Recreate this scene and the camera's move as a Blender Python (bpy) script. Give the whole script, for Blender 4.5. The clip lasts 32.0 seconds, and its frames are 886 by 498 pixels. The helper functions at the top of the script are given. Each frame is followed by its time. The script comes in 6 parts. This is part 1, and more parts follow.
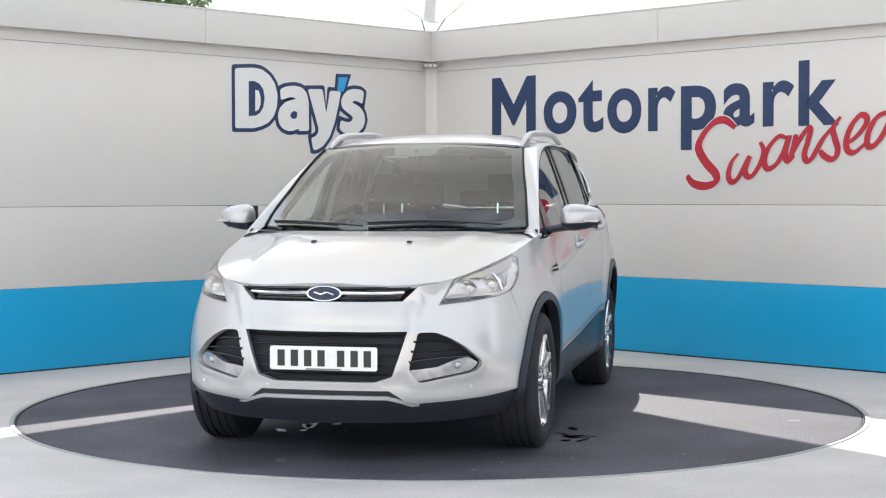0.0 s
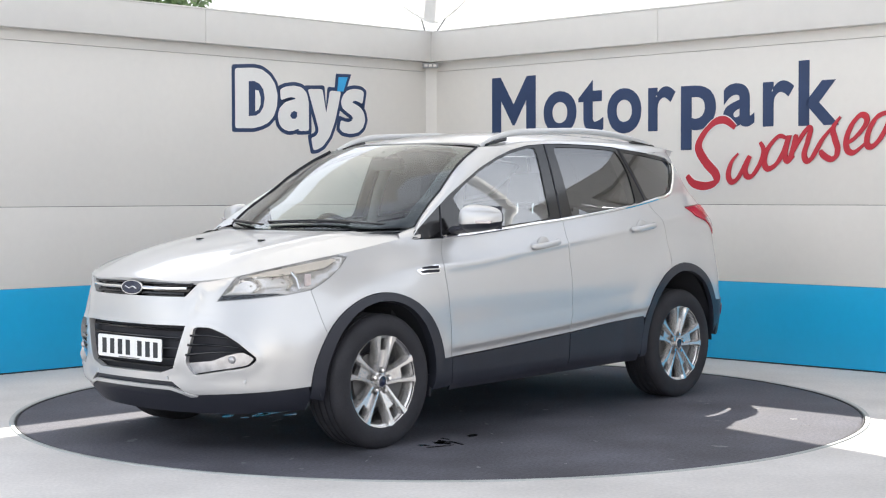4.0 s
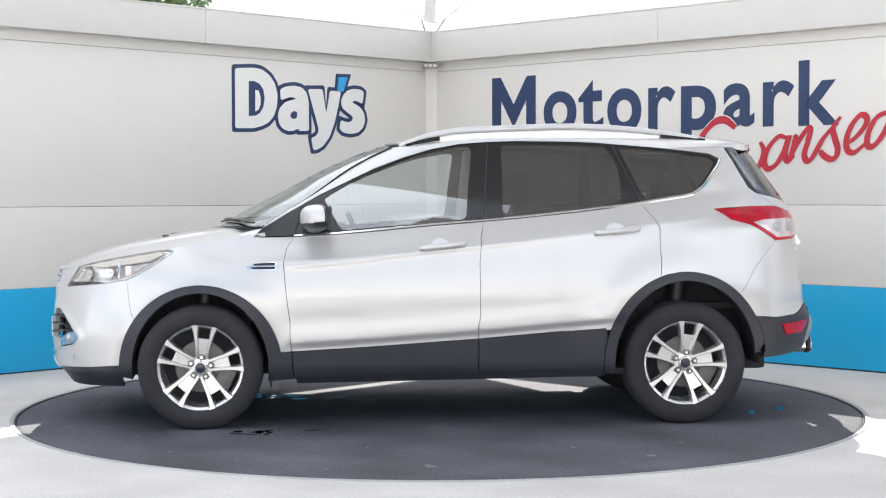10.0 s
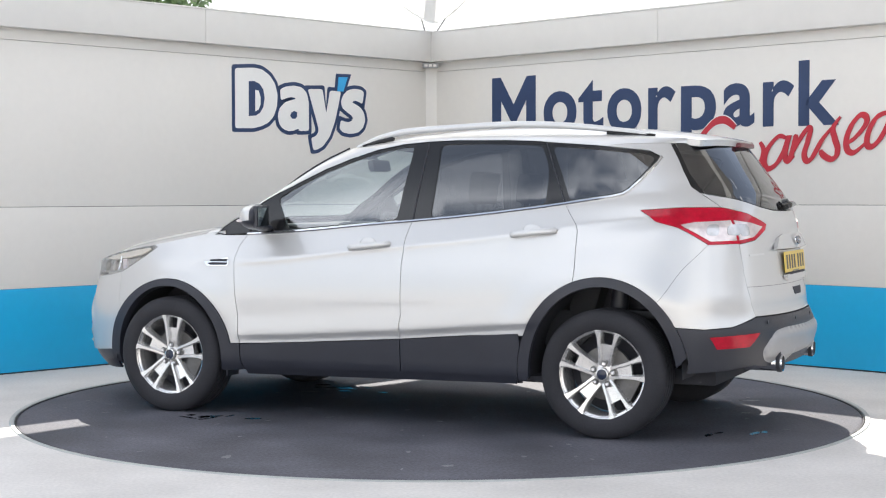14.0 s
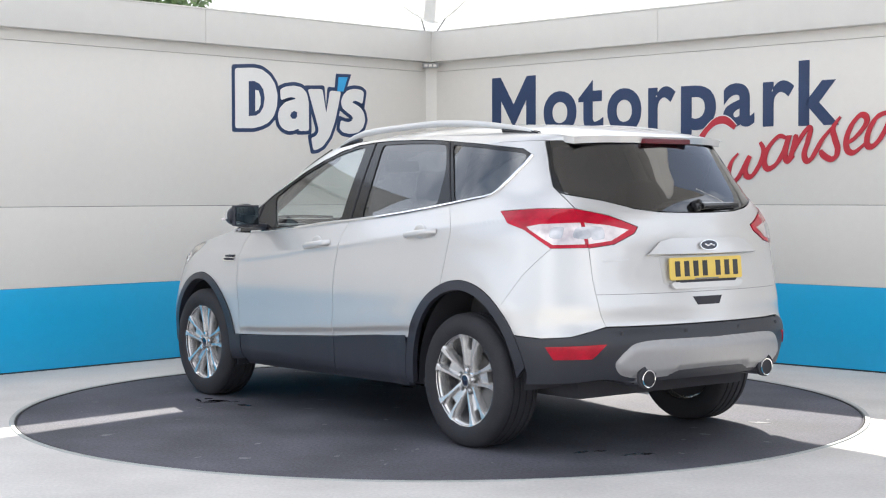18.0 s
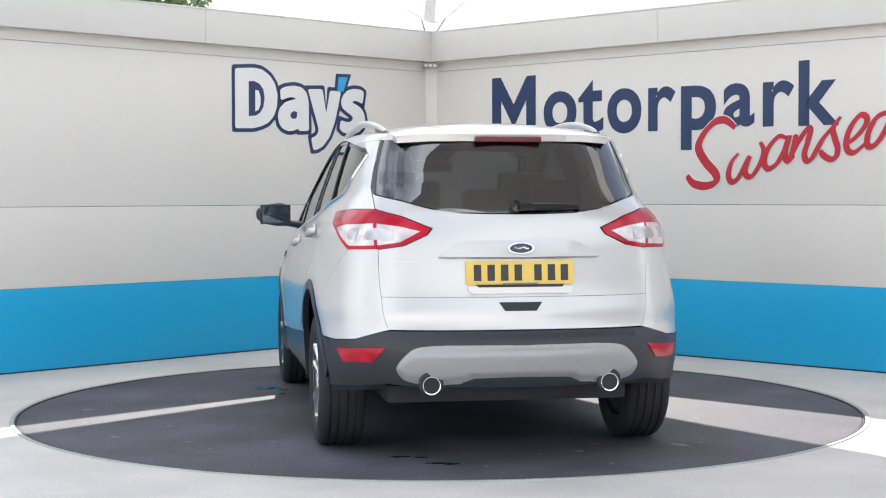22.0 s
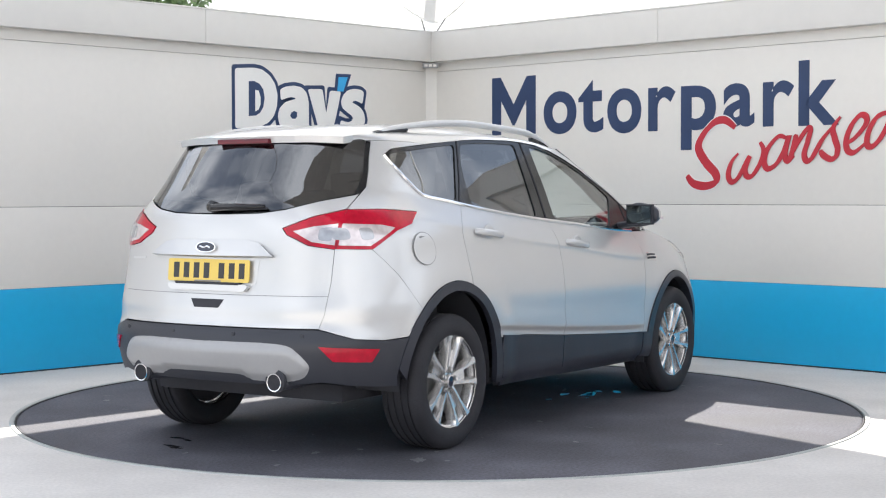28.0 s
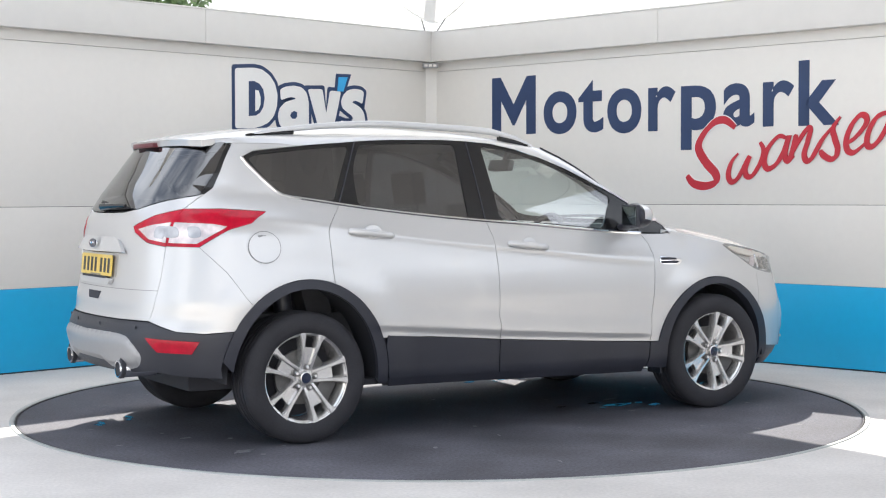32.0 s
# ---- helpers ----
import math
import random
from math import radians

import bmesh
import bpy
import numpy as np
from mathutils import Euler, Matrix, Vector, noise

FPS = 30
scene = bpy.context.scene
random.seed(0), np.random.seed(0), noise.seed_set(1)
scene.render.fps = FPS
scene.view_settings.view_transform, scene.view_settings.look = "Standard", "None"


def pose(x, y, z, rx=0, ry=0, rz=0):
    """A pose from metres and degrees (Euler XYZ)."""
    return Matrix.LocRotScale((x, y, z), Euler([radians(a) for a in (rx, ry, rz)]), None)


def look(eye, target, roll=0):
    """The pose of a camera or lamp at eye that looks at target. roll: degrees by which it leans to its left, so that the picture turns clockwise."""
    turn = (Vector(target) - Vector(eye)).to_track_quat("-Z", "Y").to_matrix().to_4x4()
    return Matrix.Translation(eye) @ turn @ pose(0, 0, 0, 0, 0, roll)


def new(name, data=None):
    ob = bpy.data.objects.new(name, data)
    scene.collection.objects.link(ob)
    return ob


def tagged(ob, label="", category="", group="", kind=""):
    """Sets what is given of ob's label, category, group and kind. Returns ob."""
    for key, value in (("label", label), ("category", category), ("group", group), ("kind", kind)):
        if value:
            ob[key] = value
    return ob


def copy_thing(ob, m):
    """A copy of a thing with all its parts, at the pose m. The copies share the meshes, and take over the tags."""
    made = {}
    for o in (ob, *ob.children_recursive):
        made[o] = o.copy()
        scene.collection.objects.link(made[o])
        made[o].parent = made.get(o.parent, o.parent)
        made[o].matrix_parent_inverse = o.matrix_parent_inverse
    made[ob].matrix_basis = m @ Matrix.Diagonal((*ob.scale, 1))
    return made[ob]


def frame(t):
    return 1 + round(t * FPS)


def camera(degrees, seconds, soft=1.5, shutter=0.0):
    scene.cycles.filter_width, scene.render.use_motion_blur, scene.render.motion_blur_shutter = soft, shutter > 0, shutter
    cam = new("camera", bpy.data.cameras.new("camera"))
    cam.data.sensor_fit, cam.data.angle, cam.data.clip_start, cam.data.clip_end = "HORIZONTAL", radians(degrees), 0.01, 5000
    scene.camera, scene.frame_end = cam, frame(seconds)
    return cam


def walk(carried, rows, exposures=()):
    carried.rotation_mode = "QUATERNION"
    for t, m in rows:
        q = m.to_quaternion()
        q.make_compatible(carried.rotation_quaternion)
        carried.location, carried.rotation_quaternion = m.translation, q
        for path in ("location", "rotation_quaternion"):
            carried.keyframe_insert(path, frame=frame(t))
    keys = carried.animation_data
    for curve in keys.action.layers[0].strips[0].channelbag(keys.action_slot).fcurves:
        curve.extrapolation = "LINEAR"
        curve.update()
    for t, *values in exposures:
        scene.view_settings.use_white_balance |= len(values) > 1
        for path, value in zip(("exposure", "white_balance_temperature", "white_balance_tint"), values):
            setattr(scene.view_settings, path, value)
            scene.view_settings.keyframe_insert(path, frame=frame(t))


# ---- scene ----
EYE = (0.0, -9.397, 1.2803)
cam = camera(31.88, 32.0, soft=1.15)
walk(cam, [(t, look(EYE, (0.02, 0.0, 0.9528), -0.136)) for t in (0.0, 32.0)], [(0.0, 0.90), (3.0, 0.94), (6.0, 1.01), (10.0, 1.10), (13.0, 1.01), (19.0, 0.97), (25.0, 1.0), (28.0, 0.97), (32.0, 1.02)])

# ---- light: sun behind the corner of the walls, sky all round ----
SUN_EL, SUN_AZ = 42.9, 3.5          # degrees; azimuth from +y towards -x
world = bpy.data.worlds.new("world")
scene.world = world
world.use_nodes = True
wn, wl = world.node_tree.nodes, world.node_tree.links
sky = wn.new("ShaderNodeTexSky")
sky.sky_type, sky.sun_disc = "NISHITA", False
sky.sun_elevation, sky.sun_rotation = radians(SUN_EL), radians(-SUN_AZ)
sky.air_density, sky.dust_density, sky.ozone_density = 1.0, 1.5, 1.0
coord = wn.new("ShaderNodeTexCoord")
cloud = wn.new("ShaderNodeTexNoise")
cloud.inputs["Scale"].default_value, cloud.inputs["Detail"].default_value, cloud.inputs["Roughness"].default_value = 2.1, 8, 0.56
ramp = wn.new("ShaderNodeValToRGB")
ramp.color_ramp.elements[0].position, ramp.color_ramp.elements[1].position = 0.42, 0.60
ramp.color_ramp.elements[0].color, ramp.color_ramp.elements[1].color = (0.14, 0.14, 0.14, 1), (0.92, 0.92, 0.92, 1)
mixc = wn.new("ShaderNodeMix")
mixc.data_type = "RGBA"
mixc.inputs[7].default_value = (14.1, 14.8, 16.1, 1)
wl.new(coord.outputs["Generated"], cloud.inputs["Vector"])
wl.new(cloud.outputs["Fac"], ramp.inputs["Fac"])
wl.new(ramp.outputs["Color"], mixc.inputs[0])
wl.new(sky.outputs["Color"], mixc.inputs[6])
wl.new(mixc.outputs[2], wn["Background"].inputs["Color"])
wn["Background"].inputs["Strength"].default_value = 0.085

sun_data = bpy.data.lights.new("sun", "SUN")
sun_data.energy, sun_data.angle, sun_data.color = 5.0, radians(0.53), (1.0, 0.95, 0.88)
sun = new("sun", sun_data)
ca, sa = math.cos(radians(SUN_EL)), math.sin(radians(SUN_EL))
sun_from = Vector((-ca * math.sin(radians(SUN_AZ)), ca * math.cos(radians(SUN_AZ)), sa))
sun.matrix_world = look(sun_from * 30, (0, 0, 0))


# ---- materials ----
def mat(name, color, rough=0.6, metal=0.0, vary=0.06, grain=40.0, stain=2.0, bump=0.0, coat=0.0, spec=0.5, island=0.0, rvary=0.0, coatr=0.03):
    """A surface with variation at two scales (grain and stains, sizes as frequency a metre), fine relief and gloss."""
    m = bpy.data.materials.new(name)
    m.use_nodes = True
    n, l = m.node_tree.nodes, m.node_tree.links
    b = n["Principled BSDF"]
    b.inputs["Roughness"].default_value, b.inputs["Metallic"].default_value = rough, metal
    b.inputs["Coat Weight"].default_value, b.inputs["Specular IOR Level"].default_value = coat, spec
    b.inputs["Coat Roughness"].default_value = coatr
    tc = n.new("ShaderNodeTexCoord")
    out = None
    for scale, amount, detail in ((grain, vary * 0.6, 4), (stain, vary, 6)):
        t = n.new("ShaderNodeTexNoise")
        t.inputs["Scale"].default_value, t.inputs["Detail"].default_value = scale, detail
        l.new(tc.outputs["Object"], t.inputs["Vector"])
        r = n.new("ShaderNodeMapRange")
        r.inputs[1].default_value, r.inputs[2].default_value = 0.3, 0.7
        r.inputs[3].default_value, r.inputs[4].default_value = 1 - amount, 1 + amount
        l.new(t.outputs["Fac"], r.inputs[0])
        if out is None:
            out, grain_fac = r.outputs[0], t.outputs["Fac"]
        else:
            mu = n.new("ShaderNodeMath")
            mu.operation = "MULTIPLY"
            l.new(out, mu.inputs[0]), l.new(r.outputs[0], mu.inputs[1])
            out, stain_fac = mu.outputs[0], t.outputs["Fac"]
    vm = n.new("ShaderNodeVectorMath")
    vm.operation = "SCALE"
    vm.inputs[0].default_value = color
    l.new(out, vm.inputs["Scale"])
    l.new(vm.outputs[0], b.inputs["Base Color"])
    if rvary:
        r = n.new("ShaderNodeMapRange")
        r.inputs[1].default_value, r.inputs[2].default_value = 0.3, 0.7
        r.inputs[3].default_value, r.inputs[4].default_value = max(rough - rvary, 0.02), min(rough + rvary, 1)
        l.new(stain_fac, r.inputs[0]), l.new(r.outputs[0], b.inputs["Roughness"])
    if bump:
        bp = n.new("ShaderNodeBump")
        bp.inputs["Strength"].default_value, bp.inputs["Distance"].default_value = bump, 0.01
        l.new(grain_fac, bp.inputs["Height"]), l.new(bp.outputs["Normal"], b.inputs["Normal"])
    return m


M = {}
M["panel"] = mat("panel_white", (0.70, 0.675, 0.635), 0.42, vary=0.018, grain=18, stain=1.1, bump=0.02, rvary=0.05)
M["fascia"] = mat("fascia_white", (0.615, 0.60, 0.575), 0.4, vary=0.02, grain=12, stain=0.9, bump=0.02)
M["blue"] = mat("band_blue", (0.008, 0.38, 0.68), 0.38, vary=0.03, grain=20, stain=1.3, bump=0.02)
M["navy"] = mat("sign_navy", (0.013, 0.036, 0.105), 0.5, vary=0.05, grain=30, stain=4)
M["red"] = mat("sign_red", (0.46, 0.014, 0.030), 0.5, vary=0.05, grain=30, stain=4)
M["signwhite"] = mat("sign_white", (0.74, 0.73, 0.71), 0.45, vary=0.02)
M["cyan"] = mat("sign_cyan", (0.03, 0.34, 0.66), 0.45, vary=0.03)
M["dark"] = mat("dark_joint", (0.03, 0.03, 0.033), 0.7)
M["jointgrey"] = mat("joint_grey", (0.22, 0.22, 0.22), 0.7)
M["concrete"] = mat("concrete", (0.57, 0.545, 0.52), 0.8, vary=0.13, grain=55, stain=1.2, bump=0.07)
M["deck"] = mat("turntable_deck", (0.086, 0.085, 0.100), 0.76, vary=0.42, grain=60, stain=1.7, bump=0.3, rvary=0.1, spec=0.3)
M["galv"] = mat("galvanised_rim", (0.40, 0.41, 0.40), 0.55, metal=0.2, vary=0.12, grain=60, stain=3)
M["steel"] = mat("white_steel", (0.86, 0.86, 0.85), 0.35, vary=0.03)
M["scuff"] = mat("scuff_pale", (0.155, 0.155, 0.165), 0.7, vary=0.3, grain=90, stain=12)
M["wet"] = mat("wet_mark", (0.012, 0.012, 0.014), 0.12, vary=0.2, grain=60, stain=10)
M["unseenwall"] = mat("unseen_wall_grey", (0.24, 0.24, 0.245), 0.6, vary=0.1, grain=8, stain=0.6)
M["leaf"] = mat("leaf_green", (0.11, 0.18, 0.075), 0.55, vary=0.5, grain=9, stain=2)
M["bark"] = mat("bark", (0.13, 0.10, 0.07), 0.85, vary=0.3, grain=25, stain=4, bump=0.5)

fabric = bpy.data.materials.new("canopy_fabric")
fabric.use_nodes = True
fn, fl = fabric.node_tree.nodes, fabric.node_tree.links
fb = fn["Principled BSDF"]
fb.inputs["Base Color"].default_value, fb.inputs["Roughness"].default_value = (0.80, 0.79, 0.76, 1), 0.6
ft, fm = fn.new("ShaderNodeBsdfTranslucent"), fn.new("ShaderNodeMixShader")
ft.inputs["Color"].default_value = (0.80, 0.79, 0.76, 1)
fm.inputs[0].default_value = 0.24
fl.new(fb.outputs[0], fm.inputs[1]), fl.new(ft.outputs[0], fm.inputs[2])
fl.new(fm.outputs[0], fn["Material Output"].inputs[0])
M["fabric"] = fabric
# darker than the canopy fabric so that the windows mirror it dark
M["sail"] = mat("sail_fabric", (0.335, 0.332, 0.332), 0.8, vary=0.05, grain=40, stain=0.8)


# ---- mesh helpers ----
def mesh_of(bm, name, material, smooth=True):
    me = bpy.data.meshes.new(name)
    bm.to_mesh(me)
    bm.free()
    if material is not None:
        me.materials.append(material)
    if smooth:
        me.polygons.foreach_set("use_smooth", [True] * len(me.polygons))
        me.set_sharp_from_angle(angle=radians(38))
    return me


def part(name, bm, material, parent=None, label="", smooth=True):
    """Links a bmesh as one mesh object, under a thing or a part where one is given."""
    ob = new(name, mesh_of(bm, name, material, smooth))
    if parent is not None:
        ob.parent = parent
    if label:
        ob["label"] = label
    return ob


def box(bm, lo, hi, m=None, bevel=0.0):
    lo, hi = Vector(lo), Vector(hi)
    r = bmesh.ops.create_cube(bm, size=1)["verts"]
    for v in r:
        v.co = Vector([(lo[i] + hi[i]) / 2 + v.co[i] * (hi[i] - lo[i]) for i in range(3)])
    if bevel:
        es = list({e for v in r for e in v.link_edges})
        r = bmesh.ops.bevel(bm, geom=es, offset=bevel, segments=2, affect="EDGES", profile=0.7)["verts"]
    if m is not None:
        bmesh.ops.transform(bm, matrix=m, verts=list({v for v in r}))
    return bm


def box_bm(lo, hi, m=None, bevel=0.0):
    return box(bmesh.new(), lo, hi, m, bevel)


def tube(bm, pts, radii, seg=10, cap=True, flat=None):
    """A tube along points, with a radius a point; flat = (vector, factor) squeezes it along a direction."""
    pts = [Vector(q) for q in pts]
    if not isinstance(radii, (list, tuple)):
        radii = [radii] * len(pts)
    rings, up = [], None
    for i, q in enumerate(pts):
        d = (pts[min(i + 1, len(pts) - 1)] - pts[max(i - 1, 0)]).normalized()
        if up is None:
            up = d.orthogonal().normalized()
        up = (up - d * up.dot(d)).normalized()
        w = d.cross(up)
        ring = []
        for k in range(seg):
            a = 2 * math.pi * k / seg
            o = (up * math.cos(a) + w * math.sin(a)) * radii[i]
            if flat:
                o -= flat[0] * o.dot(flat[0]) * (1 - flat[1])
            ring.append(bm.verts.new(q + o))
        rings.append(ring)
    for a, b in zip(rings, rings[1:]):
        for k in range(seg):
            bm.faces.new((a[k], a[(k + 1) % seg], b[(k + 1) % seg], b[k]))
    if cap:
        bm.faces.new(rings[0][::-1]), bm.faces.new(rings[-1])
    return bm


def lathe(bm, prof, seg=48, m=None):
    """Turns a profile of (radius, height) about z."""
    rings = []
    for r, h in prof:
        rings.append([bm.verts.new((r * math.cos(2 * math.pi * k / seg), r * math.sin(2 * math.pi * k / seg), h)) for k in range(seg)])
    for a, b in zip(rings, rings[1:]):
        for k in range(seg):
            bm.faces.new((a[k], a[(k + 1) % seg], b[(k + 1) % seg], b[k]))
    if m is not None:
        bmesh.ops.transform(bm, matrix=m, verts=[v for ring in rings for v in ring])
    return rings


def prism(bm, outline, lo, hi, m=None):
    """A flat outline of (x, y) pushed from z = lo to hi."""
    a = [bm.verts.new((x, y, lo)) for x, y in outline]
    b = [bm.verts.new((x, y, hi)) for x, y in outline]
    bm.faces.new(a[::-1]), bm.faces.new(b)
    for i in range(len(a)):
        j = (i + 1) % len(a)
        bm.faces.new((a[i], a[j], b[j], b[i]))
    if m is not None:
        bmesh.ops.transform(bm, matrix=m, verts=a + b)
    return bm


def spline(pts, n=8, closed=False):
    """Points along a smooth curve through the given ones."""
    pts = [np.array(q, float) for q in pts]
    k, out = len(pts), []
    for i in range(k if closed else k - 1):
        p0, p1 = pts[(i - 1) % k] if closed or i else pts[0], pts[i]
        p2 = pts[(i + 1) % k]
        p3 = pts[(i + 2) % k] if closed or i + 2 < k else pts[-1]
        for j in range(n):
            t = j / n
            out.append(0.5 * (2 * p1 + (p2 - p0) * t + (2 * p0 - 5 * p1 + 4 * p2 - p3) * t * t + (3 * p1 - p0 - 3 * p2 + p3) * t ** 3))
    if not closed:
        out.append(pts[-1])
    return [tuple(q) for q in out]


# ---- ground, turntable pit and rim ----
R_DECK = 2.486
bm = bmesh.new()
rings = [2.52, 4, 8, 20, 60, 300, 2500]
vs = [[bm.verts.new((r * math.cos(2 * math.pi * k / 96), r * math.sin(2 * math.pi * k / 96), 0)) for k in range(96)] for r in rings]
pit = [bm.verts.new((2.52 * math.cos(2 * math.pi * k / 96), 2.52 * math.sin(2 * math.pi * k / 96), -0.3)) for k in range(96)]
for a, b in zip([pit] + vs, vs):
    for k in range(96):
        bm.faces.new((a[k], b[k], b[(k + 1) % 96], a[(k + 1) % 96]))
bm.faces.new(pit)
ground = tagged(part("ground", bm, M["concrete"]), "pale grey concrete yard with faint stains", "ground", kind="structure")

bm = bmesh.new()
lathe(bm, [(2.498, -0.1), (2.498, 0.003), (2.504, 0.006), (2.522, 0.006), (2.527, -0.002)], 128)
rim = tagged(part("trim", bm, M["galv"]), "thin galvanised steel ring set in the concrete", "trim", kind="structure")

deck = tagged(new("turntable"), "round dark grey car turntable with a gritty scuffed deck", "turntable")
bm = bmesh.new()
lathe(bm, [(0.0001, 0.0), (1.2, 0.0), (2.47, 0.0), (2.482, -0.003), (R_DECK, -0.008), (R_DECK, -0.12)], 128)
part("deck", bm, M["deck"], deck)

# ---- walls ----
CORNER = Vector((-0.075, 4.815, 0))
WALL = {}
for side, d, n in (("left", (-0.6997, -0.7145, 0), (0.7145, -0.6997, 0)), ("right", (0.7145, -0.6997, 0), (-0.6997, -0.7145, 0))):
    d, n = Vector(d), Vector(n)
    WALL[side] = Matrix(((d.x, n.x, 0, CORNER.x), (d.y, n.y, 0, CORNER.y), (0, 0, 1, 0), (0, 0, 0, 1)))  # local: along, out of the wall, up
LONG = 9.0
for side, wname in (("left", "wall_north_west"), ("right", "wall_north_east")):
    m = WALL[side]
    w = tagged(part(wname, box_bm((-0.14 if side == "left" else -0.02, -0.14, 0), (LONG, -0.03, 2.745), m), M["dark"], smooth=False),
               "wall clad in smooth off-white composite panels with a bright blue band", "wall", kind="structure")
    # panels: a blue band, a white strip and tall white panels above, with open joints
    for lo, hi, mt in ((0.010, 0.609, "blue"), (0.611, 1.1983, "panel"), (1.2017, 2.3975, "panel"), (2.4005, 2.49, "panel")):
        u = 0.0
        step = 9.0
        while u < LONG - 0.1:
            part("panel", box_bm((u + 0.0015, -0.03, lo), (min(u + step, LONG) - 0.0015, 0.0, hi), m, 0.002), M[mt], w)
            u += step
    part("base_trim", box_bm((0.0, -0.03, 0.0), (LONG, 0.003, 0.006), m), M["dark"], w, smooth=False)
    for u0, u1 in ((0.0, 2.62), (2.62, 5.4), (5.4, LONG)):
        part("fascia", box_bm((u0 + 0.001, -0.03, 2.482), (u1 - 0.001, 0.10, 2.745), m, 0.006), M["fascia"], w, "white folded metal fascia")
    part("flashing", box_bm((-0.1, -0.16, 2.745), (LONG, 0.105, 2.757), m, 0.003), M["fascia"], w)
# grey post strip in the corner and its small bracket
bm = bmesh.new()
prism(bm, [(0.0, 0.02), (0.055, -0.05), (-0.055, -0.05)], 0.0, 2.482, Matrix.Translation(CORNER))
tagged(part("trim", bm, M["panel"]), "narrow grey cover strip in the wall corner", "trim", kind="structure")
bm = bmesh.new()
box(bm, (-0.075, -0.17, 2.425), (0.065, -0.15, 2.47), Matrix.Translation(CORNER), 0.003)
br = tagged(part("bracket", bm, M["jointgrey"]), "small grey metal bracket under the fascia corner", "bracket")
for k in (-0.045, -0.005, 0.035):
    part("slot", box_bm((k - 0.014, -0.173, 2.438), (k + 0.014, -0.1705, 2.457), Matrix.Translation(CORNER)), M["panel"], br)

# unseen plain walls, added to close the yard and be mirrored by the car
for nm, lo, hi in (("wall_south", (-16, -19.2, 0), (16, -19, 3.2)),):
    tagged(part(nm, box_bm(lo, hi), M["panel"], smooth=False), "unseen plain pale wall, added to close the yard", "wall", kind="structure")
tagged(part("wall_east", box_bm((9.6, -19.0, 0), (9.9, -3.0, 3.0)), M["unseenwall"], smooth=False), "unseen plain grey wall, added beside the yard", "wall", kind="structure")


# ---- panels cut out of a surface ----
from mathutils.geometry import delaunay_2d_cdt


def dense(poly, step, closed=True):
    out, n = [], len(poly)
    for i in range(n if closed else n - 1):
        a, b = np.array(poly[i], float), np.array(poly[(i + 1) % n], float)
        k = max(1, int(math.ceil(np.linalg.norm(b - a) / step)))
        out += [tuple(a + (b - a) * j / k) for j in range(k)]
    if not closed:
        out.append(tuple(poly[-1]))
    return out


def area(poly):
    q = np.array(poly)
    return 0.5 * float(np.sum(q[:, 0] * np.roll(q[:, 1], -1) - np.roll(q[:, 0], -1) * q[:, 1]))


def inset(poly, d):
    """The outline drawn in by d."""
    q = np.array(poly, float)
    if area(q) < 0:
        q = q[::-1]
    e = np.roll(q, -1, 0) - q
    e /= np.linalg.norm(e, axis=1)[:, None] + 1e-12
    n = np.stack([-e[:, 1], e[:, 0]], -1)
    m = n + np.roll(n, 1, 0)
    m /= np.maximum((m * m).sum(1), 0.6)[:, None] / 2
    return [tuple(v) for v in q + m * d]


def rounded(poly, r, n=4):
    """The outline with its corners rounded by about r."""
    q, out = [np.array(v, float) for v in poly], []
    for i, b in enumerate(q):
        a, c = q[i - 1], q[(i + 1) % len(q)]
        la, lc = np.linalg.norm(a - b), np.linalg.norm(c - b)
        p0, p1 = b + (a - b) * min(r / la, 0.45), b + (c - b) * min(r / lc, 0.45)
        for k in range(n + 1):
            t = k / n
            out.append(tuple((1 - t) ** 2 * p0 + 2 * t * (1 - t) * b + t * t * p1))
    return out


def inside(pts, poly):
    q = np.array(poly)
    x, y = pts[:, 0], pts[:, 1]
    c = np.zeros(len(pts), bool)
    for (x0, y0), (x1, y1) in zip(q, np.roll(q, -1, 0)):
        if y0 != y1:
            c ^= ((y0 > y) != (y1 > y)) & (x < (x1 - x0) * (y - y0) / (y1 - y0) + x0)
    return c


